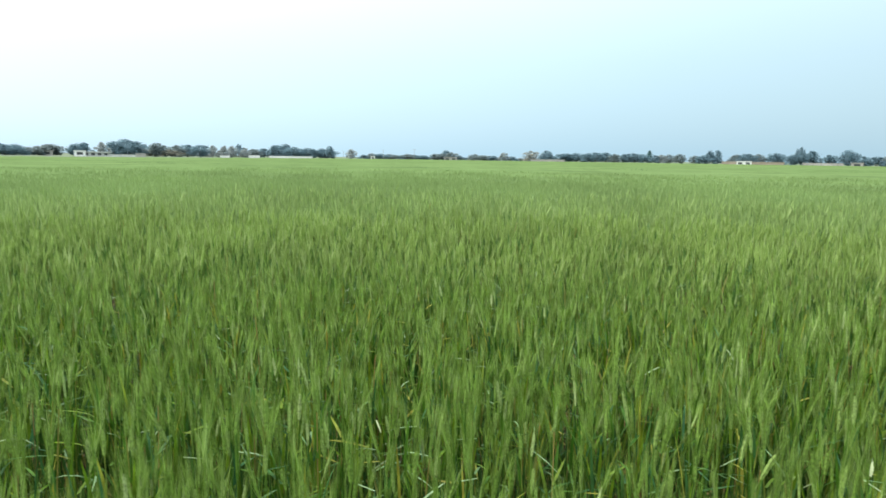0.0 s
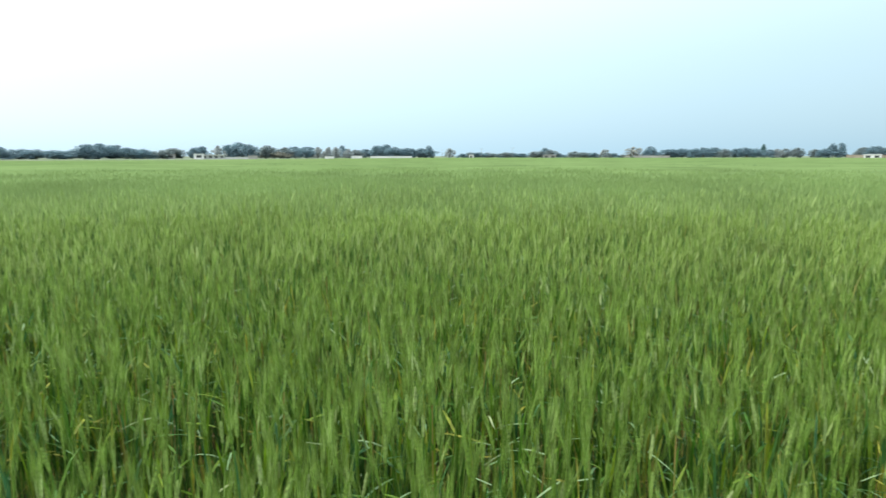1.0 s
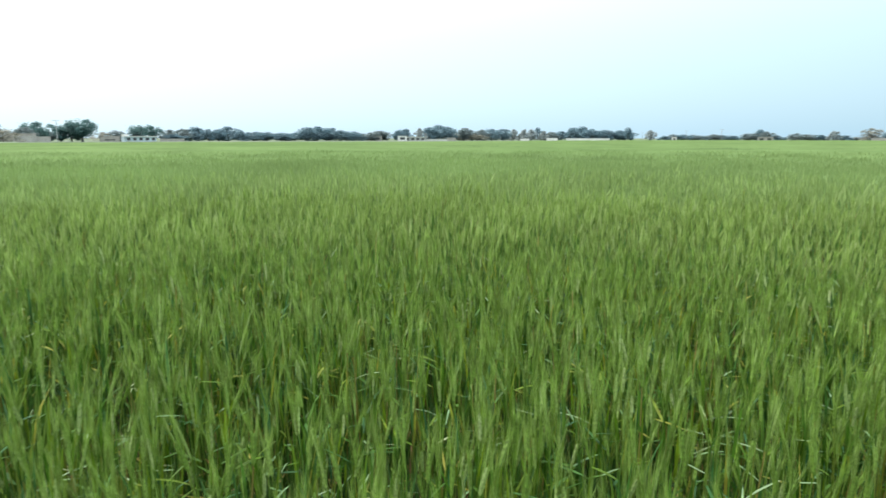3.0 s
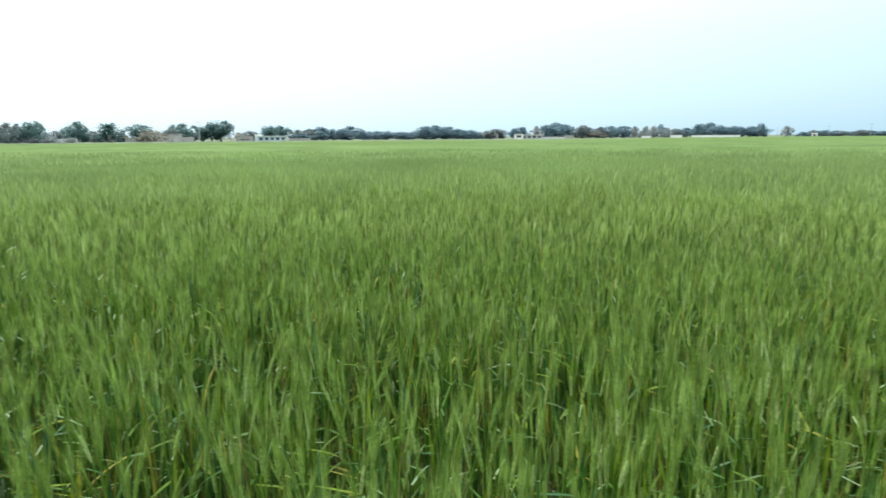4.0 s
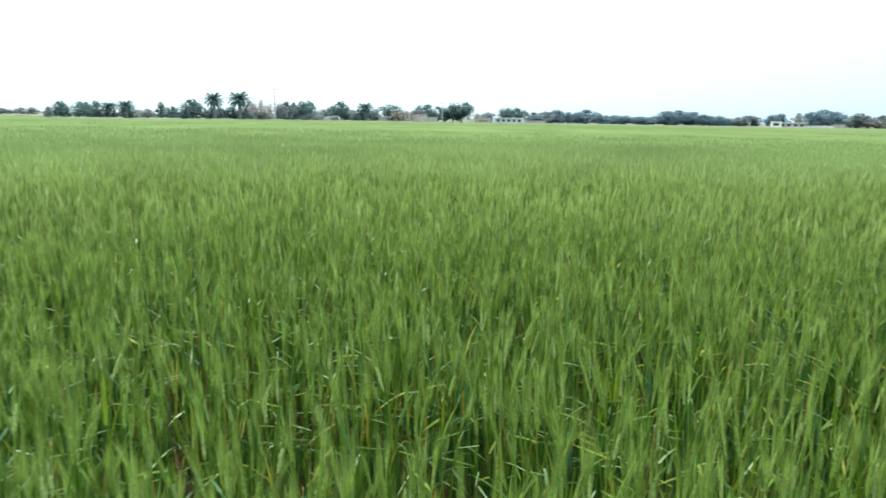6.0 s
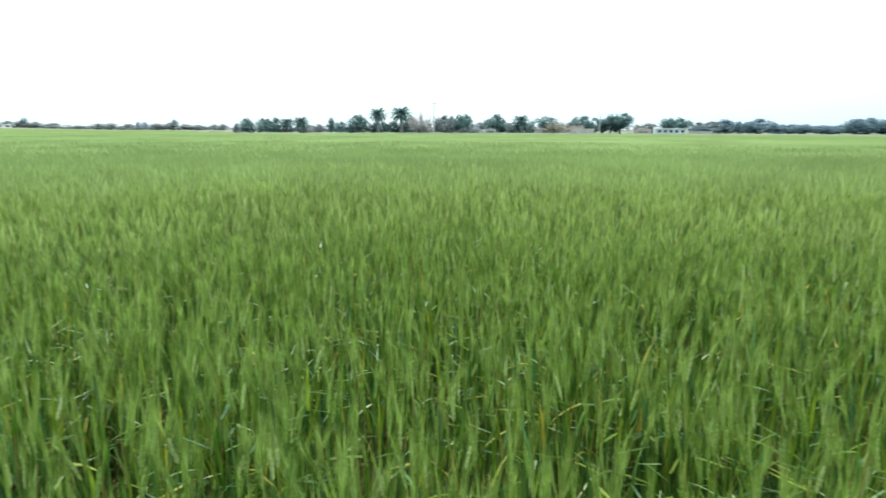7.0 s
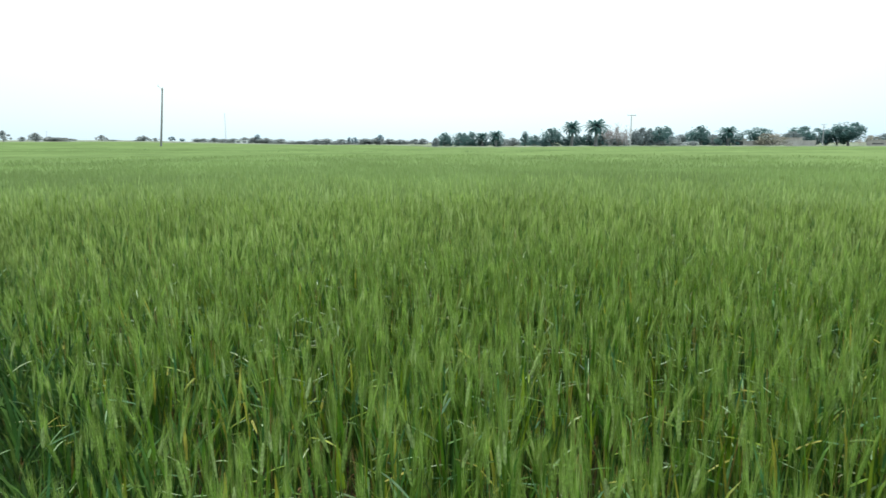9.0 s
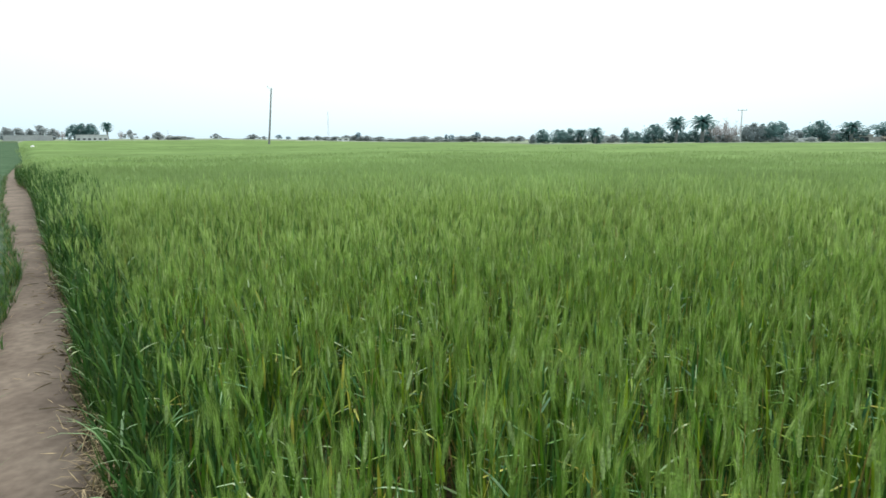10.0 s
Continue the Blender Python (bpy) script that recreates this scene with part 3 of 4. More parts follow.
# the closed stand farther off: an uneven sheet of leaf and ear tops
c_az = np.radians(np.linspace(-60, 140, 420))
c_k = np.linspace(0, 1, 150)
ca, ck = np.meshgrid(c_az, c_k, indexing="ij")
far_r = field_edge(np.degrees(c_az))
cr = 9.5 * (far_r[:, None] / 9.5) ** ck
cx, cy = -np.sin(ca) * cr, np.cos(ca) * cr - 0.3
stand = np.interp(cr, (9.5, 16, 26, 44, 60), (0.40, 0.50, 0.57, 0.68, 0.70))
cz = stand * (1 + 0.05 * wave(cx, cy, 0.12, 32)) + 0.03 * wave(cx, cy, 2.2, 51) + 0.02 * rng.normal(size=cx.shape)
cn = across(cx, cy)
cz = np.where(cn < 0.45, -0.12, cz * np.clip(0.7 + cn * 0.25, 0, 1)) + rise(cx, cy)
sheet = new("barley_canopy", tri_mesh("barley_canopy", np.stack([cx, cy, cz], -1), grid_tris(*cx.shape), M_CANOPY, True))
tagged(sheet, "closed pale green surface of barley tops farther off", "barley crop", kind="stuff")

# single shoots, each a thing of its own
protos = []
for k_ in range(16):
    s_, l_, e_, a_ = FINE[k_]
    ms = tri_mesh("stem", *s_, M_STEM), [tri_mesh("leaf", *q, M_LEAF if n > 2 else M_LOWLEAF if n > 1 else M_OLDLEAF) for n, q in enumerate(l_)], tri_mesh("ear", *e_, M_EAR), tri_mesh("beard", *a_, M_AWN)
    protos.append(ms)
for k_, (x_, y_) in enumerate(singles):
    ms = protos[k_ % 16]
    tall_ = float(growth(np.array([[x_, y_]]))[0])
    m_ = Matrix.LocRotScale(Vector((x_, y_, 0)), Euler((0, 0, 2.399 * k_)), (1, 1, tall_))
    shoot = thing("barley_plant", m_, "green barley shoot with bristly awned ear", "barley plant", "barley plants by the path")
    child("stem", ms[0], shoot)
    for q in ms[1]:
        child("leaf", q, shoot)
    ear_ob = child("ear", ms[2], shoot, "pale green bristly ear")
    child("beard", ms[3], ear_ob)

# ---- the younger crop across the path ----
ws, wk = np.meshgrid(np.concatenate([np.linspace(-20, 20, 90), np.geomspace(20.5, 320, 60)]), np.concatenate([[0.0, 0.0003, 0.001, 0.003], np.geomspace(0.006, 1, 56)]), indexing="ij")
wxy = land(ws.ravel(), (path_left(ws) - 0.02 - wk * 300).ravel())
wz = np.where(wk.ravel() == 0, -0.1, np.interp(wk.ravel() * 300, (0, 0.4, 2.5), (0.06, 0.09, 0.16)) + 0.02 * wave(wxy[:, 0], wxy[:, 1], 2.5, 61) + 0.02 * rng.normal(size=len(wxy)))
wz = wz + rise(wxy[:, 0], wxy[:, 1])
wheat_sheet = new("wheat_canopy", tri_mesh("wheat_canopy", np.column_stack([wxy, wz]), grid_tris(*ws.shape), M_WHEATTOPS, True))
tagged(wheat_sheet, "low dark bluish-green young wheat surface", "wheat crop", kind="stuff")


def tuft_arrays(r):
    """A young wheat tuft: a few arching blades."""
    return (join([blade(r, 0.0, r.uniform(0.22, 0.42), r.uniform(0.009, 0.014), r.uniform(60, 88), r.uniform(10, 80), r.uniform(0, 6.28), 3) for _ in range(6)]),)


TUFTS = [tuft_arrays(tr) for _ in range(14)]
tn = 9000
ts_ = np.where(np.arange(tn) < 5000, rng.uniform(-8, 40, tn) * np.sqrt(rng.uniform(0, 1, tn)), rng.uniform(-7, 9, tn))
tn_ = path_left(ts_) - 0.12 - rng.uniform(0, 1, tn) ** 1.6 * 7
txy = np.array([ts_ * ALONG[0] + tn_ * ACROSS[0] + FOOT[0], ts_ * ALONG[1] + tn_ * ACROSS[1] + FOOT[1]]).T
(tv, tt), = scatter(TUFTS, txy, rng.uniform(0.8, 1.2, tn), rng.uniform(0.45, 0.75, tn) * np.interp(path_left(ts_) - tn_, (0.1, 1.5), (0.55, 1.35)), rng.uniform(0, 6.28, tn))
tagged(new("young_wheat", tri_mesh("young_wheat", tv, tt, M_WHEAT)), "dark green young wheat tufts beside the footpath", "wheat crop", kind="stuff")

# grass and straw along the path's edges
gn = 1900
gs = 0.3 + 34 * rng.uniform(0, 1, gn) ** 1.5
gnn = np.where(rng.uniform(size=gn) < 0.7, path_right(gs) + 0.14 + 0.05 * rng.normal(size=gn), path_left(gs) + 0.04 * rng.normal(size=gn))
gxy = np.array([gs * ALONG[0] + gnn * ACROSS[0] + FOOT[0], gs * ALONG[1] + gnn * ACROSS[1] + FOOT[1]]).T
(gv, gt), = scatter(TUFTS, gxy, rng.uniform(0.5, 0.9, gn), rng.uniform(0.35, 0.8, gn) * np.where(gnn > 0, 1.25, 0.7 + 0.5 * np.exp(-(gs - 8) ** 2 / 6)), rng.uniform(0, 6.28, gn))
tagged(new("edge_grass", tri_mesh("edge_grass", gv, gt, M_LOWLEAF)), "short green grass tufts along the footpath edge", "grass", kind="stuff")

straws = []
for _ in range(330):
    s_ = rng.uniform(0.5, 14)
    n_ = rng.choice([path_right(s_) + 0.07 * rng.normal(), rng.uniform(path_left(s_), path_right(s_))], p=[0.8, 0.2])
    o_ = np.array((*(FOOT + s_ * ALONG + n_ * ACROSS), rng.uniform(0.006, 0.03)))
    a_, l_ = rng.uniform(0, 6.28), rng.uniform(0.03, 0.13)
    straws.append(ribbon(o_, o_ + (l_ * math.cos(a_), l_ * math.sin(a_), rng.uniform(-0.004, 0.03)), 0.006, tr))
tagged(new("straw_litter", tri_mesh("straw_litter", *join(straws), M_STRAW)), "dry straw and leaf litter on the footpath", "straw", kind="stuff")

# dead leaves heaped against the crop
heap = []
for _ in range(1500):
    s_ = rng.uniform(1.5, 8.0)
    n_ = path_right(s_) + 0.055 + 0.045 * rng.normal()
    o_ = np.array((*(FOOT + s_ * ALONG + n_ * ACROSS), rng.uniform(0.0, 0.05)))
    a_, l_ = rng.uniform(0, 6.28), rng.uniform(0.02, 0.075)
    heap.append(ribbon(o_, o_ + (l_ * math.cos(a_), l_ * math.sin(a_), rng.uniform(-0.03, 0.05)), 0.013, tr))
tagged(new("dead_leaves", tri_mesh("dead_leaves", *join(heap), M_DEADLEAF)), "dead brown leaves heaped along the crop edge", "dead leaves", kind="stuff")

# dry tangled grass lying against the crop's foot
tangle = []
for _ in range(420):
    s_ = 3.05 + 0.42 * rng.normal() if rng.uniform() < 0.7 else rng.uniform(2.2, 9.0)
    n_ = path_right(s_) + 0.06 + 0.05 * rng.normal()
    o_ = np.array((*(FOOT + s_ * ALONG + n_ * ACROSS), 0.0))
    tv_, tt_ = blade(tr, rng.uniform(0.0, 0.07), rng.uniform(0.06, 0.19), rng.uniform(0.003, 0.006), rng.uniform(5, 75), rng.uniform(30, 150), rng.uniform(0, 6.28))
    tv_[:, 2] = np.maximum(tv_[:, 2], 0.004)
    tangle.append((tv_ + o_, tt_))
tagged(new("dry_grass", tri_mesh("dry_grass", *join(tangle), M_STRAW)), "dry tangled straw-coloured grass at the crop edge", "dry grass", kind="stuff")

# long leaves that arch out over the path
arching = []
for k_ in range(60):
    s_ = 2.3 + 9.5 * (k_ * 0.618 % 1) ** 1.5
    n_ = path_right(s_) + rng.uniform(0.06, 0.16)
    o_ = np.array((*(FOOT + s_ * ALONG + n_ * ACROSS), 0.0))
    turn_ = math.atan2(-ACROSS[1], -ACROSS[0]) + rng.normal(0, 0.8)
    tv_, tt_ = blade(tr, rng.uniform(0.08, 0.36), rng.uniform(0.2, 0.34), rng.uniform(0.007, 0.012), rng.uniform(35, 70), rng.uniform(60, 120), turn_)
    tv_[:, 2] = np.maximum(tv_[:, 2], 0.006)
    arching.append((tv_ + o_, tt_))
tagged(child("arching_leaves", tri_mesh("arching_leaves", *join(arching), M_GLINTLEAF), barley), kind="stuff")

# stones added where the path turns, for white bits, raised to show over the crop
for az_, d_, wide_, tall_ in ((125.42, 95, 0.55, 0.95), (125.12, 82, 0.5, 0.84)):
    bm = bmesh.new()
    bmesh.ops.create_icosphere(bm, subdivisions=2, radius=0.5)
    for v_ in bm.verts:
        k_ = 1 + 0.12 * math.sin(7 * v_.co.x + 5 * v_.co.z + az_ * 9) + 0.08 * math.sin(11 * v_.co.y)
        v_.co = Vector((v_.co.x * wide_ * k_, v_.co.y * wide_ * k_, (v_.co.z * k_ + 0.42) * tall_))
    stone = new("marker_stone", from_bm("marker_stone", bm, M_WHITE))
    stone.matrix_world = pose(*polar(az_, d_, -0.03), 0, 0, az_)
    tagged(stone, "pale rough stone added for white bits at the crop edge", "stone", "stones by the path")

# dark broken stalks lying on the path
for k_ in range(26):
    s_ = 2.0 + 12 * (k_ * 0.618 % 1)
    n_ = path_left(s_) + 0.05 + (k_ * 0.382 % 1) * (path_right(s_) - path_left(s_) - 0.1)
    a_, l_ = rng.uniform(0, 6.28), rng.uniform(0.06, 0.16)
    m_ = Matrix.LocRotScale(Vector((*(FOOT + s_ * ALONG + n_ * ACROSS), 0.008)), Euler((0, 0, a_)), (1, 1, 1))
    bits_ = tube([(-l_ / 2, 0, 0), (0, rng.normal(0, 0.008), 0.004), (l_ / 2, 0, 0.002)], [0.003, 0.0035, 0.002], 5)
    stalk = new("dry_stalk", tri_mesh("dry_stalk", *bits_, M_DEADLEAF))
    stalk.matrix_world = m_
    tagged(stalk, "dark dry broken stalk lying on the footpath", "stalk", "stalks on the path")

# darker patches of taller tufts standing over the far crop
wp = []
for az_, d_, long_, deep_ in ((101.3, 58, 4.2, 1.2), (92.6, 60, 2.2, 0.8), (82.0, 56, 7.0, 1.4), (70.0, 62, 3.0, 0.9), (24.0, 60, 5.0, 1.2), (2.0, 52, 4.0, 1.0), (-14.0, 60, 6.0, 1.2), (113.0, 70, 6.0, 1.0)):
    k_ = int(long_ * deep_ * 26)
    c_ = polar(az_, d_)
    u_, w_ = rng.normal(0, long_ / 2.2, k_), rng.normal(0, deep_ / 2.2, k_)
    t_ = radians(az_)
    wp.append(np.stack([c_.x + u_ * math.cos(t_) - w_ * math.sin(t_), c_.y + u_ * math.sin(t_) + w_ * math.cos(t_)], 1))
wp = np.concatenate(wp)
(wv, wt), = scatter(TUFTS, wp, rng.uniform(1.5, 2.4, len(wp)), rng.uniform(1.9, 2.6, len(wp)), rng.uniform(0, 6.28, len(wp)))
tagged(new("field_weeds", tri_mesh("field_weeds", wv, wt, M_WHEAT)), "dark green patches of taller tufts within the barley", "weeds", kind="stuff")

# rough verge below the far trees
vn = 5000
va = rng.uniform(-45, 135, vn)
vd = field_edge(va) + rng.uniform(-3, 40, vn)
vp = np.stack([-np.sin(np.radians(va)) * vd, np.cos(np.radians(va)) * vd], 1)
(vv, vt), = scatter(TUFTS, vp, rng.uniform(1.5, 3, vn) * vd / 200, rng.uniform(0.9, 1.9, vn) * vd / 200, rng.uniform(0, 6.28, vn))
tagged(new("verge_scrub", tri_mesh("verge_scrub", vv, vt, M_SCRUB)), "rough dry scrub and grass at the field margin", "scrub", kind="stuff")

# ---- trees ----


def leaf_cards(centres, size, r, up=0.3):
    """Small bent leaf clumps (two triangles each) round centres."""
    k = len(centres)
    a = r.normal(size=(k, 3))
    a[:, 2] *= 0.7
    a /= np.linalg.norm(a, axis=1)[:, None]
    b = np.cross(a, r.normal(size=(k, 3)))
    b /= np.linalg.norm(b, axis=1)[:, None]
    s = size * r.uniform(0.6, 1.4, size=(k, 1))
    v = np.stack([centres - a * s, centres + b * s * 0.6, centres + a * s, centres - b * s * 0.55 + np.cross(a, b) * s * 0.3], 1)
    q = np.arange(k)[:, None] * 4
    t = np.concatenate([q + np.array([[0, 1, 2]]), q + np.array([[0, 2, 3]])])
    return v.reshape(-1, 3), t


FORMS = {"round": (0.82, 0.96, 1.0, 0.84, 0.34), "spread": (0.35, 0.7, 1.0, 0.95, 0.45), "cone": (0.8, 1.0, 0.8, 0.5, 0.12), "mound": (1.0, 1.0, 0.9, 0.65, 0.25)}


def crown_arrays(r, lobes, count, size, low=0.1, form="round"):
    """A crown one metre high and one wide: overlapping lobes of clumps over a filled middle, its outline uneven."""
    pts = []
    k = int(count / lobes)
    for i in range(lobes):
        u = (i + r.uniform(0.1, 0.9)) / lobes
        ang = 2.4 * i + r.uniform(-0.5, 0.5)
        rad = r.uniform(0.08, 0.22)
        half = 0.5 * float(np.interp(u, (0, 0.2, 0.5, 0.8, 1), FORMS[form]))
        reach = max(0.02, half - rad) * r.uniform(0.5, 1.4)
        c = np.array((math.cos(ang) * reach, math.sin(ang) * reach, low + rad * 0.8 + (1.0 - low - 1.55 * rad) * u))
        d = r.normal(size=(k, 3))
        d /= np.linalg.norm(d, axis=1)[:, None]
        d *= rad * r.uniform(0.45, 1.08, size=(k, 1))
        pts.append(c + d)
    core = r.normal(size=(count // 4, 3)) * (0.15, 0.15, 0.17) + (0, 0, 0.5 * (low + 0.9))
    p = np.concatenate(pts + [core])
    p[:, 2] = np.clip(p[:, 2], low * 0.6, 1.0)
    v, t = leaf_cards(p, size, r)
    # every clump faces outwards from the crown's middle
    out = v[t].mean(1) - (0, 0, -0.15)
    face = np.cross(v[t[:, 1]] - v[t[:, 0]], v[t[:, 2]] - v[t[:, 0]])
    wrong = (face * out).sum(1) < 0
    t[wrong] = t[wrong][:, ::-1]
    return v, t


def rounded(me):
    """Leaf clumps shade softly, as one full crown."""
    co = np.empty(len(me.vertices) * 3, dtype=np.float32)
    me.vertices.foreach_get("co", co)
    n = co.reshape(-1, 3) - (0, 0, -0.15)
    n /= np.linalg.norm(n, axis=1)[:, None] + 1e-6
    n = n * 0.75 + (0, 0, 0.35)
    n /= np.linalg.norm(n, axis=1)[:, None] + 1e-6
    me.polygons.foreach_set("use_smooth", np.ones(len(me.polygons), dtype=bool))
    me.normals_split_custom_set_from_vertices(n.tolist())
    return me



def limbs(r, top=0.75, fork=0.3, count=6, thick=0.03):
    parts = [tube([(0, 0, 0), (0.01, 0.01, fork * 0.5), (0.02, 0, fork)], [thick * 1.3, thick, thick * 0.85], 6)]
    for i in range(count):
        a = 6.28 * i / count + r.uniform(-0.4, 0.4)
        w = r.uniform(0.15, 0.36)
        parts.append(tube([(0.02, 0, fork * r.uniform(0.8, 1.0)), (math.cos(a) * w * 0.5, math.sin(a) * w * 0.5, (fork + top) / 2),
                           (math.cos(a) * w, math.sin(a) * w, top * r.uniform(0.85, 1.1))], [thick * 0.6, thick * 0.4, thick * 0.1], 4))
    return parts


TREE_MESHES = {}
# kinds pale and dusty take leaf colours with distance haze painted in
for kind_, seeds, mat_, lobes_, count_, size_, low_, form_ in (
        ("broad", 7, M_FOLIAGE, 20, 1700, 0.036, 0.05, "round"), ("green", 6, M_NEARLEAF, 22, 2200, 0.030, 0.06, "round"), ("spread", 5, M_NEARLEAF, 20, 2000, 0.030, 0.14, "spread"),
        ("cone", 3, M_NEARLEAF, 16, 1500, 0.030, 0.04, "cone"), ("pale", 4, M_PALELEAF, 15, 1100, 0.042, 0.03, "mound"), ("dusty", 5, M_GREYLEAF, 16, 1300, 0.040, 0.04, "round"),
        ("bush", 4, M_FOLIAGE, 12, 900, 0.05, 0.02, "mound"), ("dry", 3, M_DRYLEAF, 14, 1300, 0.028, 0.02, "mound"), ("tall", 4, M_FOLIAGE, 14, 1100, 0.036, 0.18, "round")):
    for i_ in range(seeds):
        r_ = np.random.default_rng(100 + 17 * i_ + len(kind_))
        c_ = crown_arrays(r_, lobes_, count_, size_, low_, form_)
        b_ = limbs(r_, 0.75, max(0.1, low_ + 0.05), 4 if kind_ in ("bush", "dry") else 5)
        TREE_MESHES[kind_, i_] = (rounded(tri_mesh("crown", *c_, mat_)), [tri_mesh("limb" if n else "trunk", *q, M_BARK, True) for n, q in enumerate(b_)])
for i_ in range(4):
    # leafless trees: plumes of thin upright twigs
    r_ = np.random.default_rng(300 + i_)
    stems_ = limbs(r_, 0.8, 0.2, 6, 0.02)
    parts_ = []
    for k_ in range(14):
        a_, w_ = 2.4 * k_ + r_.uniform(-0.3, 0.3), 0.4 * math.sqrt((k_ + 0.5) / 14)
        foot_ = np.array((math.cos(a_) * w_ * 0.6, math.sin(a_) * w_ * 0.6, r_.uniform(0.12, 0.3)))
        head_ = np.array((math.cos(a_) * w_, math.sin(a_) * w_, r_.uniform(0.5, 0.98)))
        for _ in range(26):
            u_ = r_.uniform(0.15, 1.0)
            o_ = foot_ + (head_ - foot_) * u_
            e_ = o_ + r_.normal(size=3) * (0.06, 0.06, 0.02) + (0, 0, r_.uniform(0.06, 0.15))
            e_[2] = min(e_[2], 1.02)
            parts_.append(tube([o_, e_], [0.004, 0.002], 3))
        parts_.append(leaf_cards(foot_ + (head_ - foot_) * r_.uniform(0.2, 1.05, (90, 1)) + r_.normal(size=(90, 3)) * (0.06, 0.06, 0.04), 0.013, r_))
    low_ = r_.normal(size=(160, 3)) * (0.22, 0.22, 0.08) + (0, 0, 0.18)
    low_[:, 2] = np.clip(low_[:, 2], 0.02, 0.4)
    parts_.append(leaf_cards(low_, 0.025, r_))
    TREE_MESHES["bare", i_] = (tri_mesh("crown", *join(parts_), M_TWIG), [tri_mesh("limb" if n else "trunk", *q, M_TWIG, True) for n, q in enumerate(stems_)])
for i_ in range(3):
    # date palms: stiff fronds above, drooping ones below, with close leaflets
    r_ = np.random.default_rng(400 + i_)
    lf = []
    for k_ in range(46):
        a_ = 2.4 * k_ + r_.uniform(-0.2, 0.2)
        lift = 1.45 - 2.0 * (k_ / 46)
        side = np.array((-math.sin(a_), math.cos(a_), 0))
        prev = np.array((0.0, 0.0, 0.80 - 0.10 * (k_ / 46)))
        long_ = r_.uniform(0.85, 1.1) * (0.031 if k_ < 14 else 0.040)
        for q_ in range(7):
            e_ = lift - (0.1 if k_ < 14 else 0.24) * q_
            nxt = prev + long_ * np.array((1.25 * math.cos(a_) * math.cos(e_), 1.25 * math.sin(a_) * math.cos(e_), math.sin(e_)))
            for sgn in (-1, 1):
                tip = (prev + nxt) / 2 + sgn * side * 0.075 * (1 - q_ * 0.1) + np.array((math.cos(a_) * 0.03, math.sin(a_) * 0.03, -0.035))
                lf.append((np.array([prev - (nxt - prev) * 0.25, nxt + (nxt - prev) * 0.25, tip]), np.array([(0, 1, 2)])))
            prev = nxt
    tr_ = tube([(0, 0, 0), (0.01, 0, 0.4), (0.0, 0.01, 0.80)], [0.045, 0.036, 0.045], 8)
    TREE_MESHES["palm", i_] = (tri_mesh("crown", *join(lf), M_NEARLEAF), [tri_mesh("trunk", *tr_, M_PALMBARK, True)])

TREE_WORDS = {"broad": ("dark green leafy broad tree at the field margin", "tree"),
              "green": ("full dark green rounded tree at the field margin", "tree"),
              "spread": ("dark green spreading tree beyond the field margin", "tree"),
              "cone": ("dark green tapering tree at the field margin", "tree"),
              "pale": ("pale tree on the far skyline with haze in its leaf colour", "tree"),
              "dusty": ("grey-green leafy tree beyond the field, tinted for haze", "tree"),
              "bush": ("low dark green rounded bush beyond the crop", "bush"),
              "dry": ("dry straw-brown thorny bush beyond the crop", "bush"),
              "tall": ("slim tall dark green tree with sparse crown", "tree"),
              "bare": ("leafless greyish-brown tree with upright twigs", "tree"),
              "palm": ("date palm with arching green fronds", "palm")}
TREE_COUNT = [0]


def tree(kind, az, el, wide, d=None):
    """A tree whose top stands el degrees over the eye's level, at az; wide: its crown's breadth in degrees."""
    if d is None:
        d = float(np.interp(az, (-40, 15, 28, 45, 52, 58, 62, 70, 87, 88, 140), (385, 385, 352, 322, 292, 250, 205, 168, 142, 480, 480)))
        d *= 1 + 0.05 * ((TREE_COUNT[0] * 0.618) % 1)
    n_ = len([k for k in TREE_MESHES if k[0] == kind])
    crown_me, trunk_me = TREE_MESHES[kind, TREE_COUNT[0] % n_]
    TREE_COUNT[0] += 1
    h = 1.5 + math.tan(radians(el)) * d - polar(az, d).z
    w = radians(wide) * d * (2.3 if kind == "palm" else 1.72 if az < 52 and kind in ("broad", "dusty", "bush", "dry") else 1.5)
    words, cat = TREE_WORDS[kind]
    m = Matrix.LocRotScale(polar(az, d, 0), Euler((0, 0, TREE_COUNT[0] * 2.1)), (w * (0.88 + 0.3 * ((TREE_COUNT[0] * 0.382) % 1)), w, h))
    ob = thing("date_palm" if kind == "palm" else "bush" if kind in ("bush", "dry") else "tree", m, words, cat, kind + " trees on the skyline")
    for me_ in trunk_me:
        child(me_.name.split(".")[0], me_, ob)
    child("crown", crown_me, ob)
    return ob


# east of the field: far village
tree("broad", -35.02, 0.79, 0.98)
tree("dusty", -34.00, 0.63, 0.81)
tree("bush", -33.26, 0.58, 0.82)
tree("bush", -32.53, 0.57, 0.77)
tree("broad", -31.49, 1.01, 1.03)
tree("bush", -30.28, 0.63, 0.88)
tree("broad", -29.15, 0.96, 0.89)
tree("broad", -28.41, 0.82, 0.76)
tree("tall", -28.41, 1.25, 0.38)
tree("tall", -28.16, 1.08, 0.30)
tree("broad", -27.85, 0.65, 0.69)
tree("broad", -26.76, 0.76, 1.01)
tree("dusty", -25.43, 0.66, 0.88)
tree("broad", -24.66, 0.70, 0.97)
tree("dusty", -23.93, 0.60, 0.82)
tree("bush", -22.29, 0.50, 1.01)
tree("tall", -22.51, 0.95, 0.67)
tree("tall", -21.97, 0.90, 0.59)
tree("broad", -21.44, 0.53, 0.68)
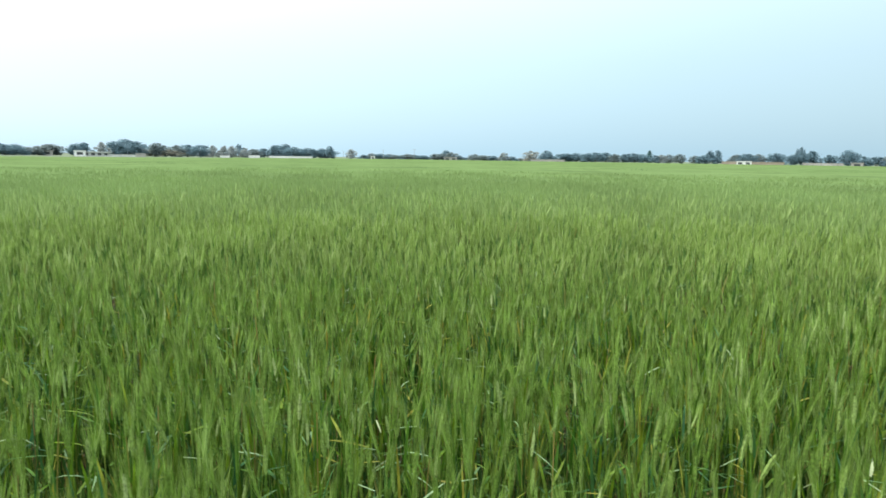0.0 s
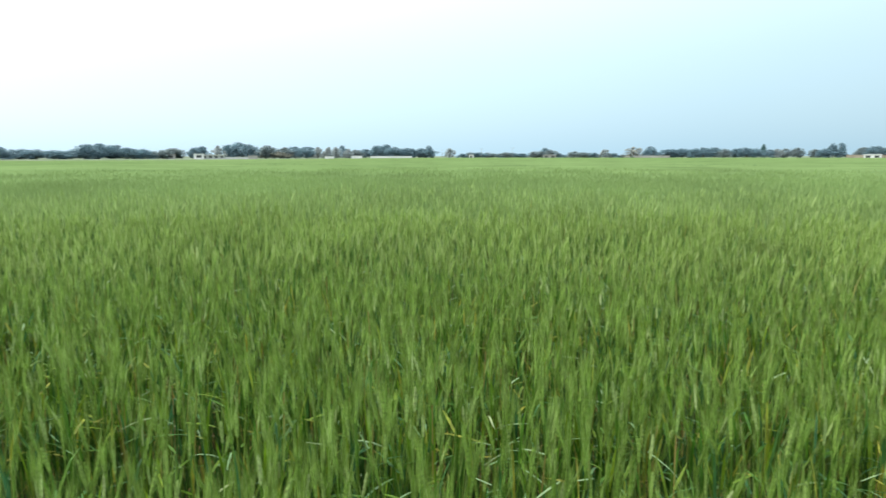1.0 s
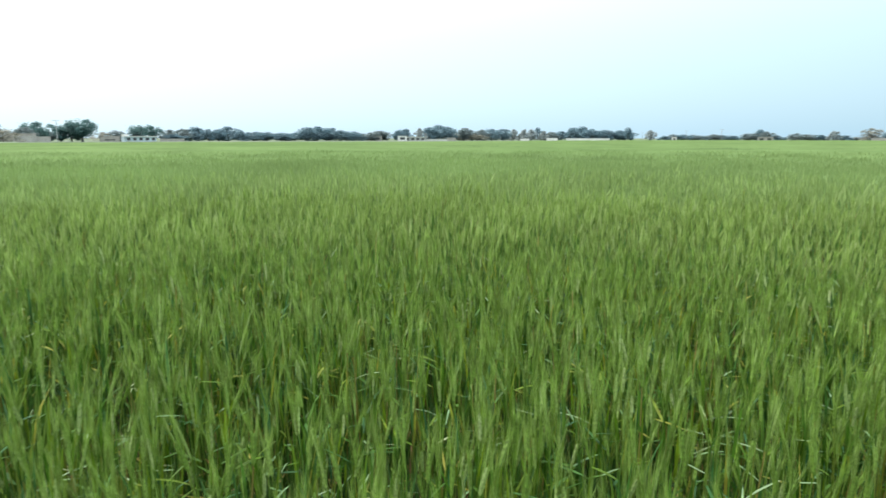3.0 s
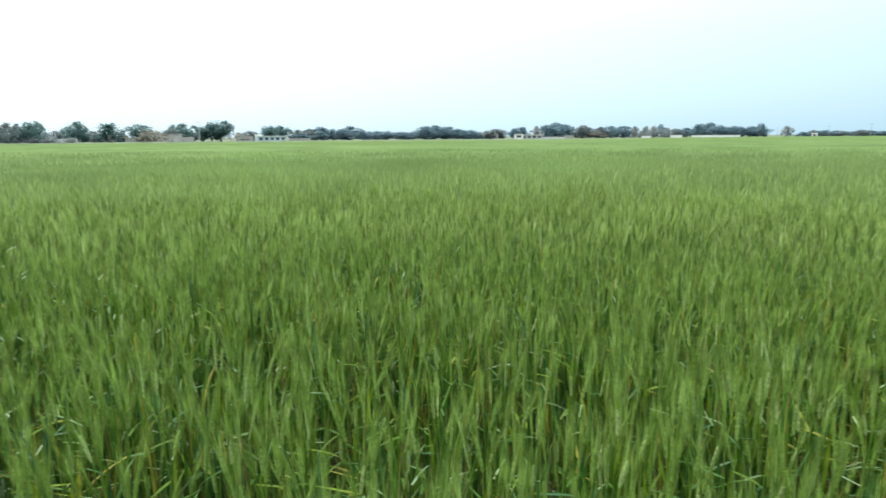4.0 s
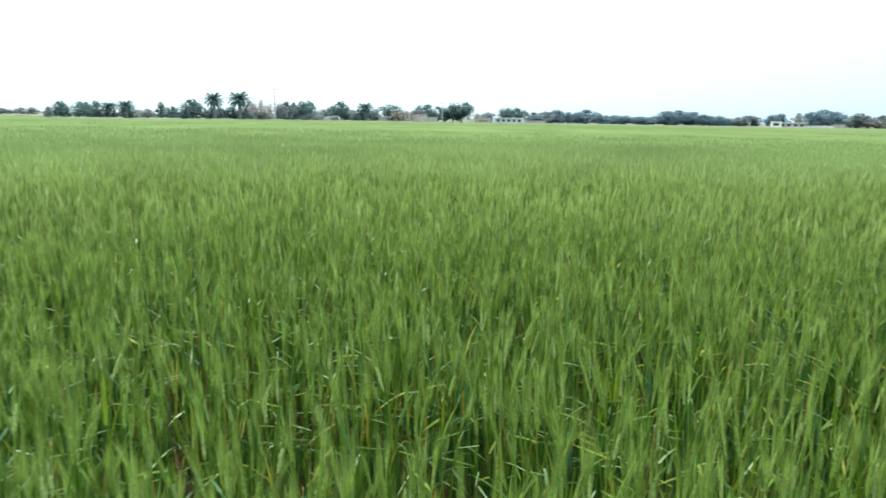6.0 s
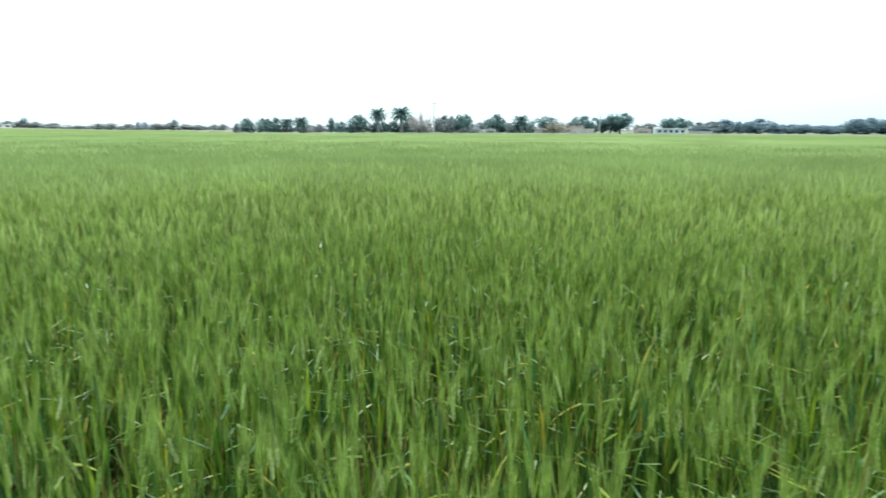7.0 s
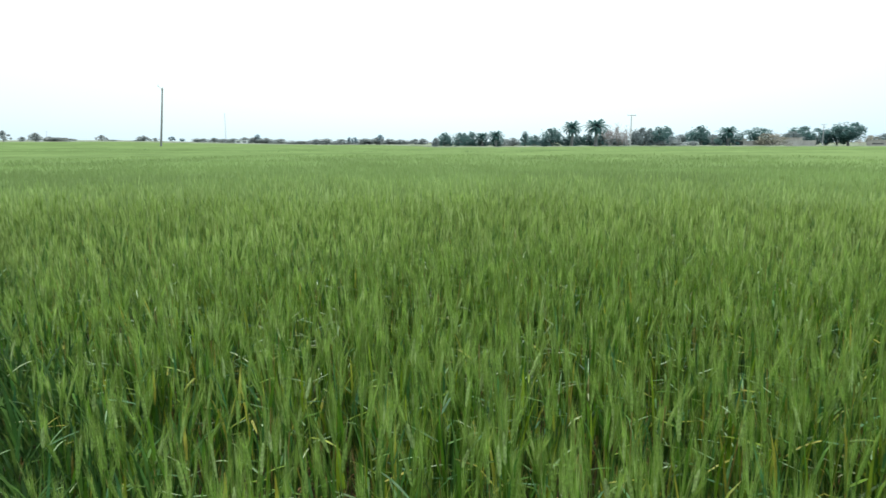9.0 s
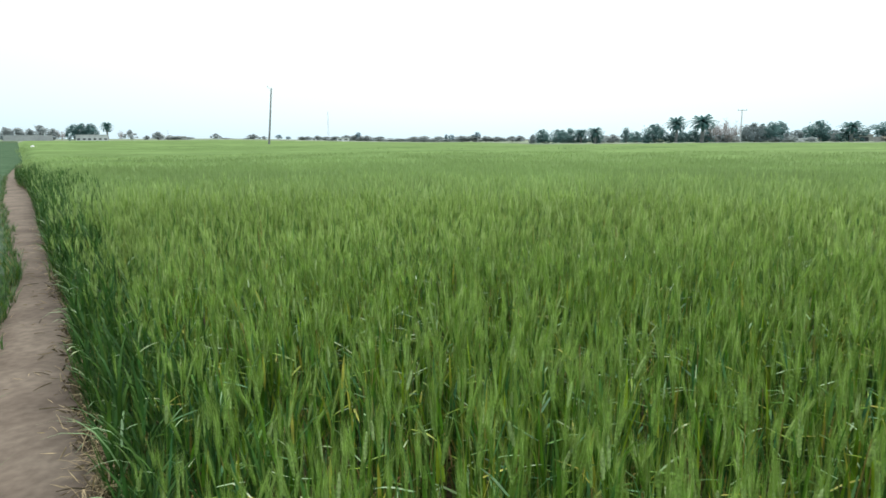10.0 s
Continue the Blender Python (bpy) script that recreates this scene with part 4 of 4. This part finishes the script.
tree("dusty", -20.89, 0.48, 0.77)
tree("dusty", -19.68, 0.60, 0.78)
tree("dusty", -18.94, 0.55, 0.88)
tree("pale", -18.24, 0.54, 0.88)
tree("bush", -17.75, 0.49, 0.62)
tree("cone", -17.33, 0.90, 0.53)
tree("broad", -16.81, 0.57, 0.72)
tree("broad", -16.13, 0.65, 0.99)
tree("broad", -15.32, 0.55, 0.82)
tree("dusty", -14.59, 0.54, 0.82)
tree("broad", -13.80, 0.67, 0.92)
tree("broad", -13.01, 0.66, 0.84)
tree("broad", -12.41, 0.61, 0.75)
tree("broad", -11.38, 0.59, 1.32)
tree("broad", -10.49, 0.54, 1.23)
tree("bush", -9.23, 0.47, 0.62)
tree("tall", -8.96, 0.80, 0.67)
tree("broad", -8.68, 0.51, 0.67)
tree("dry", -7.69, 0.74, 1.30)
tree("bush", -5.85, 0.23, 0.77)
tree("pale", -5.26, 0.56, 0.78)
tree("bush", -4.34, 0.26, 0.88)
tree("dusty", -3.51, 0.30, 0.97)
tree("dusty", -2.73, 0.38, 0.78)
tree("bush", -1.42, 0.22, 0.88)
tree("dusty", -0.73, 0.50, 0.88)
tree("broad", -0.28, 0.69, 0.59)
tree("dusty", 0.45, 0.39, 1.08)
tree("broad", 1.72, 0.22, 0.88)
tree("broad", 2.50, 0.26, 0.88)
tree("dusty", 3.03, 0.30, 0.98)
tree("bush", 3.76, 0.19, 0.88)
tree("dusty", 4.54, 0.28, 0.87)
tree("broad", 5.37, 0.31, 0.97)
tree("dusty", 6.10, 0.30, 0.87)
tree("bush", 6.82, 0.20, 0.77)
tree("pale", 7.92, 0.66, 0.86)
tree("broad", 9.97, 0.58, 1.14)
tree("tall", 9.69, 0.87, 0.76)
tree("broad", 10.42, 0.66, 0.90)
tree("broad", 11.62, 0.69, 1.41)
tree("broad", 12.69, 0.77, 1.12)
tree("broad", 13.62, 0.99, 1.11)
tree("broad", 14.26, 0.88, 0.92)
tree("broad", 15.09, 0.58, 1.09)
tree("dusty", 15.95, 0.52, 0.99)
tree("pale", 16.63, 0.60, 0.72)
tree("tall", 17.15, 0.92, 0.53)
tree("pale", 17.69, 0.77, 0.71)
tree("pale", 18.31, 0.76, 0.70)
tree("pale", 19.18, 0.74, 0.87)
tree("broad", 20.14, 0.77, 1.20)
tree("broad", 21.12, 0.79, 1.10)
tree("dusty", 22.01, 0.73, 1.01)
tree("dry", 22.31, 0.36, 1.25)
tree("broad", 23.25, 0.70, 0.82)
tree("dusty", 23.41, 0.87, 1.15)
tree("dry", 23.51, 0.47, 1.31)
tree("dry", 24.57, 0.45, 1.13)
tree("broad", 24.83, 0.97, 1.04)
tree("broad", 25.68, 1.13, 1.15)
tree("broad", 26.41, 0.94, 1.02)
tree("pale", 27.27, 0.83, 0.85)
tree("broad", 28.64, 0.80, 0.83)
tree("broad", 29.12, 0.66, 0.86)
tree("dry", 31.03, 0.16, 1.22)
tree("dusty", 30.64, 0.62, 1.08)
tree("dusty", 31.47, 0.48, 0.99)
tree("bush", 32.29, 0.30, 0.42)
tree("broad", 32.86, 0.57, 0.83)
tree("broad", 33.52, 0.57, 0.88)
tree("broad", 28.54, 0.67, 0.89)
tree("broad", 29.03, 0.53, 0.66)
tree("dusty", 30.64, 0.56, 1.42)
tree("dry", 31.11, 0.42, 0.86)
tree("bush", 32.01, 0.10, 0.57)
tree("broad", 32.93, 0.45, 1.25)
tree("broad", 33.94, 0.65, 1.16)
tree("broad", 34.95, 0.86, 1.45)
tree("broad", 35.97, 0.97, 1.36)
tree("broad", 36.79, 0.89, 1.26)
tree("broad", 37.81, 0.42, 1.36)
tree("broad", 38.93, 0.44, 1.27)
tree("broad", 40.05, 0.50, 1.17)
tree("broad", 41.13, 0.52, 1.17)
tree("broad", 42.15, 0.58, 1.07)
tree("broad", 43.11, 0.93, 1.26)
tree("broad", 43.94, 0.70, 0.97)
tree("broad", 44.76, 0.71, 1.06)
tree("broad", 45.67, 0.91, 1.15)
tree("dusty", 46.59, 0.73, 1.06)
tree("dusty", 47.50, 0.65, 1.15)
tree("spread", 48.96, 1.00, 1.42)
tree("spread", 49.96, 0.97, 1.32)
tree("dusty", 51.43, 0.56, 1.21)
tree("dry", 52.41, 0.48, 1.11)
tree("spread", 53.75, 1.40, 2.0, 276)
tree("green", 54.5, 1.15, 1.5, 280)
tree("green", 55.2, 0.85, 0.9, 278)
tree("dusty", 56.0, 0.55, 1.0)
tree("spread", 56.75, 1.18, 1.5)
tree("dusty", 57.5, 0.80, 1.2)
tree("dusty", 58.3, 0.50, 1.0)
tree("dry", 58.9, 0.70, 1.9, 207)
tree("spread", 59.85, 1.10, 1.6, 226)
tree("dusty", 61.2, 0.50, 1.0, 230)
tree("palm", 62.0, 1.22, 1.5, 195)
tree("green", 62.1, 0.72, 1.3, 197)
tree("dusty", 63.1, 0.60, 0.9)
tree("green", 64.04, 1.30, 1.35)
tree("green", 64.75, 0.92, 1.0)
tree("dusty", 65.5, 0.62, 0.95)
tree("green", 66.75, 1.28, 1.1)
tree("green", 67.4, 1.24, 1.3)
tree("dusty", 66.2, 0.40, 0.8)
tree("dusty", 68.5, 1.20, 1.35)
tree("dusty", 69.1, 0.90, 0.9)
tree("bare", 70.1, 1.35, 1.3)
tree("bare", 71.0, 1.52, 1.4)
tree("bare", 71.6, 1.40, 1.1)
tree("dusty", 70.6, 0.35, 1.2, 170)
tree("palm", 72.31, 1.92, 1.55, 163)
tree("green", 72.9, 0.74, 1.1, 166)
tree("green", 71.95, 0.62, 0.9, 168)
tree("palm", 74.28, 1.80, 1.5, 160)
tree("green", 74.6, 0.60, 0.9, 162)
tree("green", 73.85, 0.62, 0.8, 164)
tree("green", 75.93, 1.20, 1.75)
tree("bush", 76.6, 0.40, 0.8)
tree("green", 77.39, 0.62, 0.85)
tree("cone", 78.21, 0.96, 0.85)
tree("pale", 79.2, 0.42, 1.2, 200)
tree("pale", 79.9, 0.34, 1.0, 205)
tree("palm", 80.75, 1.00, 1.25, 150)
tree("green", 80.7, 0.60, 0.9, 152)
tree("palm", 81.86, 0.85, 1.15, 150)
tree("green", 81.9, 0.30, 0.9, 152)
tree("green", 82.9, 0.92, 1.2)
tree("green", 83.75, 0.84, 1.2)
tree("green", 85.12, 0.84, 1.05)
tree("dusty", 85.95, 0.42, 0.6)
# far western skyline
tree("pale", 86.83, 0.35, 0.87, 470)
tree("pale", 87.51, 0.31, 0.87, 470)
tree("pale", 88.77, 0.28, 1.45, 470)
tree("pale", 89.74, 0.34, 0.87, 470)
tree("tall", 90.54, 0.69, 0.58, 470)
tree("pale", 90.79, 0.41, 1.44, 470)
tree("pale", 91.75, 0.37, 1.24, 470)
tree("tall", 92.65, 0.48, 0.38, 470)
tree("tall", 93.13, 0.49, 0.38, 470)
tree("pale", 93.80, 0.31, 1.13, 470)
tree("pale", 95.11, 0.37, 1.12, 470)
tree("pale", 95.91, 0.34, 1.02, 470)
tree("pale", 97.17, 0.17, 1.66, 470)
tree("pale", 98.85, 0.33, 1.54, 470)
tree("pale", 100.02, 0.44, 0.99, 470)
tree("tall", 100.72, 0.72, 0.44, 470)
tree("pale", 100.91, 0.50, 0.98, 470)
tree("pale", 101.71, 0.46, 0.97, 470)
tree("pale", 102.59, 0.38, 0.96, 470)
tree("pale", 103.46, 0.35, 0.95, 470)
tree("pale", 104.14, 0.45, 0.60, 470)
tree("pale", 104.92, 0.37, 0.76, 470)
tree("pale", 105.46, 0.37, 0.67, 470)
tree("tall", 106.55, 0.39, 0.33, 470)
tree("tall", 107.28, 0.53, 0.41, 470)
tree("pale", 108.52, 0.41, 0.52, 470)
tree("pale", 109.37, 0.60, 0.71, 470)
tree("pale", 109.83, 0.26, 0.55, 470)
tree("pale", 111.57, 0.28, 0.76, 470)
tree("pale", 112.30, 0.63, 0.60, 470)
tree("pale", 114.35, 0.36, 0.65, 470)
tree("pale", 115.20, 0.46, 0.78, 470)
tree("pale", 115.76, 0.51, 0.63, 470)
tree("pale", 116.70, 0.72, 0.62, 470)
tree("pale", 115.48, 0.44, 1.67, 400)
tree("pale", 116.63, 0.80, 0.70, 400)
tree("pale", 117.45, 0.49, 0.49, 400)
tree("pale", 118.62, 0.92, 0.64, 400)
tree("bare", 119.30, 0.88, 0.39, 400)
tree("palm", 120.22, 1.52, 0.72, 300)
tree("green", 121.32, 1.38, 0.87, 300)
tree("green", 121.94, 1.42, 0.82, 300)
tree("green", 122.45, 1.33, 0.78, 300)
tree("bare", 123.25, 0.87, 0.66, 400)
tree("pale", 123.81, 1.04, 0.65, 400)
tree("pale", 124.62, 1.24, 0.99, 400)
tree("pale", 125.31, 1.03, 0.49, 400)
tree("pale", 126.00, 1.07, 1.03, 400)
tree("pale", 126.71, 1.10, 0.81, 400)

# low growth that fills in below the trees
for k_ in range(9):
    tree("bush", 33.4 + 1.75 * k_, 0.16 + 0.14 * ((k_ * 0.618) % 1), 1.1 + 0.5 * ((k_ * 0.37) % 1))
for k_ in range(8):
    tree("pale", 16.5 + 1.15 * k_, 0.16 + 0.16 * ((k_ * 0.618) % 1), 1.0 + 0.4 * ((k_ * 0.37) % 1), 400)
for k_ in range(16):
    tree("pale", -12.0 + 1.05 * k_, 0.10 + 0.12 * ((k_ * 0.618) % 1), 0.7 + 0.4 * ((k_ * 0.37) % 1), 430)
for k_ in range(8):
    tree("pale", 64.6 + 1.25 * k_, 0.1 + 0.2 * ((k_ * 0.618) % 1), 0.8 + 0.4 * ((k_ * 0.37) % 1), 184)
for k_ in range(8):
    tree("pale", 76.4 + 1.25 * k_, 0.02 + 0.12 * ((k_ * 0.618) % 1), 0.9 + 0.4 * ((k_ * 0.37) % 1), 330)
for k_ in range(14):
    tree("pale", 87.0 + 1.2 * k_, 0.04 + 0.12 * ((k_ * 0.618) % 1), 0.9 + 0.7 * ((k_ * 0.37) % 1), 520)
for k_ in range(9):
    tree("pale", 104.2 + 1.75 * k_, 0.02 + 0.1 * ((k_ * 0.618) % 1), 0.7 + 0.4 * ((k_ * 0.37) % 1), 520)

# grassy bank along the field's far margin
b_az = np.linspace(46, 88, 190)
b_d = field_edge(b_az) + 14
prof = np.array([(-2.2, -0.05), (-1.2, 0.45), (-0.4, 0.8), (0.5, 0.75), (1.6, 0.3), (2.6, -0.05)])
bd = b_d[:, None] + prof[None, :, 0]
bh = prof[None, :, 1] * (1.0 + 0.12 * wave(b_az * 3, 0 * b_az, 2.5, 71))[:, None] + 0 * bd
ba = np.radians(b_az)[:, None] + 0 * bd
bank = new("grass_bank", tri_mesh("grass_bank", np.stack([-np.sin(ba) * bd, np.cos(ba) * bd, bh], -1), grid_tris(*bd.shape), M_PLAIN, True))
tagged(bank, "low grassy earth bank along the field margin", "bank", kind="structure")

# ---- poles and mast ----


def power_pole(az, d, height, arm, label, thick=1.0, lean=0.0):
    m = pose(*polar(az, d, -0.05), 0, lean, az + (35 if arm else 0))
    ob = thing("power_pole", m, label, "power pole", "poles along the field")
    child("shaft", tri_mesh("shaft", *tube([(0, 0, 0), (0.02, 0, height * 0.5), (0.0, 0, height)], [0.105 * thick, 0.085 * thick, 0.062 * thick], 8), M_PALECONCRETE if arm else M_CONCRETE, True), ob)
    if arm:
        child("crossarm", tri_mesh("crossarm", *box_arrays(-arm / 2, -0.16, height - 0.16, arm / 2, -0.07, height - 0.04), M_STEEL), ob)
        for x in (-arm * 0.45, 0.0, arm * 0.45):
            child("insulator", tri_mesh("insulator", *tube([(x, -0.1, height - 0.05), (x, -0.1, height + 0.02), (x, -0.1, height + 0.1), (x, -0.1, height + 0.2)],
                                                           [0.03, 0.07, 0.055, 0.02], 6), M_STEEL, True), ob)
    else:
        child("cap", tri_mesh("cap", *box_arrays(-0.14, -0.12, height - 0.22, 0.14, 0.12, height + 0.02), M_STEEL), ob)
        child("bracket", tri_mesh("bracket", *tube([(-0.62, -0.02, height + 0.28), (-0.3, -0.02, height + 0.12), (0.1, -0.02, height - 0.1)], [0.03, 0.03, 0.03], 5), M_STEEL), ob)
        for x in (-0.62, 0.05):
            child("insulator", tri_mesh("insulator", *tube([(x, -0.02, height + 0.02 if x > 0 else height + 0.28), (x, -0.02, height + 0.12 if x > 0 else height + 0.36), (x, -0.02, height + 0.22 if x > 0 else height + 0.46)], [0.03, 0.07, 0.03], 6), M_STEEL, True), ob)
    return ob


power_pole(108.40, 108, 9.22, 0, "leaning grey concrete power pole without crossarm in barley", 1.55, 4.9)
power_pole(69.5, 155, 7.5, 2.2, "pale grey concrete power pole with steel crossarm", 1.45)
power_pole(55.4, 262, 7.4, 2.2, "pale concrete power pole with crossarm beside tree", 1.45)
power_pole(2.5, 360, 5.9, 2.0, "far grey power pole among village trees")
power_pole(5.15, 365, 5.3, 1.6, "far grey power pole among village trees")
power_pole(8.55, 372, 4.6, 0, "thin grey pole rising among far trees")
power_pole(115.9, 420, 5.3, 0, "thin pale pole on the far skyline")

mast = thing("radio_mast", pose(*polar(103.2, 480), 0, 0, 20), "thin pale lattice radio mast far away", "radio mast")
for i_ in range(3):
    a_ = 2.094 * i_
    child("leg", tri_mesh("leg", *tube([(0.5 * math.cos(a_), 0.5 * math.sin(a_), 0), (0.3 * math.cos(a_), 0.3 * math.sin(a_), 20.2)], [0.05, 0.04], 4), M_STEEL), mast)
for k_ in range(14):
    z_ = 0.7 + k_ * 1.4
    w_ = 0.5 - 0.2 * z_ / 20.2
    pts_ = [(w_ * math.cos(2.094 * j), w_ * math.sin(2.094 * j), z_ + (0.45 * j)) for j in range(4)]
    child("brace", tri_mesh("brace", *tube(pts_, [0.025] * 4, 3), M_STEEL), mast)

# ---- buildings ----


def house(az, d, wide, deep, height, mat, label, openings=3, roof=M_MUD, flip=0.0, over=0.25, fraction=0.5):
    """A flat-roofed farm building facing the field: walls, a roof slab with eaves, recessed dark openings with frames."""
    ob = thing("farm_house", pose(*polar(az, d), 0, 0, az + flip), label, "house", "farm houses beyond the field")
    x0 = -wide / 2
    parts = []
    sill, head = height * 0.28, height * (0.28 + fraction)
    # front wall in piers, so that the openings go through
    spans = []
    for i in range(openings):
        a = x0 + wide * (i + 0.5) / openings - wide * 0.22 / openings * 1.2
        b = x0 + wide * (i + 0.5) / openings + wide * 0.22 / openings * 1.2
        spans.append((a, b))
    at = x0
    for a, b in spans:
        parts.append(box_arrays(at, -deep / 2, 0, a, -deep / 2 + 0.3, height))
        parts.append(box_arrays(a, -deep / 2, 0, b, -deep / 2 + 0.3, sill))
        parts.append(box_arrays(a, -deep / 2, head, b, -deep / 2 + 0.3, height))
        at = b
    parts.append(box_arrays(at, -deep / 2, 0, -x0, -deep / 2 + 0.3, height))
    parts.append(box_arrays(x0, deep / 2 - 0.3, 0, -x0, deep / 2, height))
    parts.append(box_arrays(x0, -deep / 2 + 0.3, 0, x0 + 0.3, deep / 2 - 0.3, height))
    parts.append(box_arrays(-x0 - 0.3, -deep / 2 + 0.3, 0, -x0, deep / 2 - 0.3, height))
    child("wall", tri_mesh("wall", *join(parts), mat), ob)
    child("roof", tri_mesh("roof", *box_arrays(x0 - over, -deep / 2 - over, height, -x0 + over, deep / 2 + over, height + 0.22), roof), ob)
    for a, b in spans:
        win = child("window", tri_mesh("window", *box_arrays(a, -deep / 2 + 0.16, sill, b, -deep / 2 + 0.22, head), M_DARK), ob)
        child("frame", tri_mesh("frame", *box_arrays((a + b) / 2 - 0.04, -deep / 2 + 0.1, sill, (a + b) / 2 + 0.04, -deep / 2 + 0.16, head), M_BARK), win)
    return ob


def low_wall(az0, az1, d0, d1, height, mat, label):
    """A boundary wall from one bearing to another, with a coping and piers."""
    a, b = polar(az0, d0), polar(az1, d1)
    run = (b - a).length
    turn = math.degrees(math.atan2((b - a).y, (b - a).x))
    ob = thing("boundary_wall", pose(*a, 0, 0, turn), label, "wall", "walls beyond the field")
    child("body", tri_mesh("body", *box_arrays(0, -0.15, -0.02, run, 0.15, height - 0.1), mat), ob)
    child("coping", tri_mesh("coping", *box_arrays(-0.05, -0.2, height - 0.1, run + 0.05, 0.2, height), mat), ob)
    for i in range(max(2, int(run / 6)) + 1):
        x = run * i / max(2, int(run / 6))
        child("pier", tri_mesh("pier", *box_arrays(x - 0.2, -0.22, -0.02, x + 0.2, 0.22, height + 0.06), mat), ob)
    return ob


house(27.65, 346, 10.5, 6, 1.9, M_PALEWALL, "long pale grey farm house with overhanging slab roof", 4, M_WHITE, 0, 0.9)
house(28.75, 341, 4.6, 4, 2.35, M_WHITE, "small whitewashed annexe with flat roof", 1, M_WHITE)
low_wall(26.7, 24.9, 343, 341, 1.0, M_PALEWALL, "low pale boundary wall by the farm house")
low_wall(24.9, 24.2, 341, 341, 1.7, M_MUD, "short beige mud wall beside dry scrub")
low_wall(16.35, 15.5, 368, 368, 1.5, M_WHITE, "low whitewashed boundary wall at the field end")
low_wall(14.7, 11.2, 368, 370, 1.35, M_WHITE, "long low whitewashed boundary wall at the field end")
low_wall(18.6, 17.9, 366, 366, 1.2, M_WHITE, "short pale wall among trees")
house(30.9, 352, 4.6, 4, 2.2, M_MUD, "small beige mud house among trees", 1)
house(49.7, 286, 11.0, 6, 2.0, M_BLUE, "pale blue farm building with white roof slab", 5, M_WHITE, 0, 0.6)
tank = thing("water_tank", pose(*polar(50.85, 284, 0)), "white square rooftop water tank on painted base", "water tank")
child("base", tri_mesh("base", *box_arrays(-0.9, -0.9, 0, 0.9, 0.9, 2.0), M_BLUE), tank)
child("tank", tri_mesh("tank", *box_arrays(-0.85, -0.85, 2.0, 0.85, 0.85, 2.85), M_WHITE), tank)
low_wall(60.9, 58.4, 203, 214, 1.75, M_MUD, "weathered grey-beige mud compound wall")
house(61.15, 201, 3.6, 4, 2.1, M_MUD, "small beige mud house beside compound wall", 1)
low_wall(58.3, 55.9, 215, 236, 1.9, M_MUD, "weathered grey-beige mud compound wall")
house(57.6, 238, 7.0, 5, 2.6, M_MUD, "beige mud farm house behind compound wall", 2, M_MUD, 0, 0.1, 0.2)
house(63.2, 206, 6.0, 5, 2.5, M_GREYWALL, "grey mud farm house among the trees", 2)
low_wall(66.6, 64.9, 186, 192, 1.5, M_PALEWALL, "pale broken wall among the trees")
house(51.9, 290, 7.0, 5, 1.9, M_MUD, "beige mud farm house among grey-green trees", 1, M_MUD, 0, 0.1, 0.2)
low_wall(48.3, 46.6, 300, 302, 1.2, M_MUD, "low mud wall in front of trees")
house(-0.65, 372, 7.0, 5, 1.9, M_MUD, "small brownish mud house among trees", 2)
house(6.05, 374, 2.4, 3, 1.9, M_WHITE, "tiny whitewashed hut among trees", 1, M_WHITE)
low_wall(-7.6, -10.4, 372, 372, 1.6, M_MUD, "pale mud wall below far trees")
low_wall(-22.9, -27.3, 372, 372, 1.9, M_BRICK, "brown mud-brick wall below far trees")
house(-24.5, 368, 7.0, 4, 1.95, M_WHITE, "low whitewashed house against brown wall", 2, M_WHITE)
low_wall(-28.6, -31.2, 372, 372, 1.75, M_MUD, "beige mud wall at the village edge")
house(-32.1, 372, 5.0, 4, 1.9, M_MUD, "small beige house at the village edge", 1)
house(121.3, 282, 10.6, 6, 2.4, M_PALEWALL, "long pale plastered farm house with small windows", 6, M_PALEWALL, 0, 0.2, 0.25)
low_wall(126.9, 123.9, 380, 384, 2.7, M_GREYWALL, "grey mud compound wall on the skyline")
low_wall(116.0, 114.6, 418, 418, 2.0, M_BRICK, "brownish mud-brick wall beside pump house")
house(116.4, 420, 3.6, 4, 2.3, M_WHITE, "small whitewashed pump house", 1, M_WHITE)
house(102.0, 460, 8.0, 5, 1.7, M_WHITE, "low whitewashed house under far trees", 2, M_WHITE)
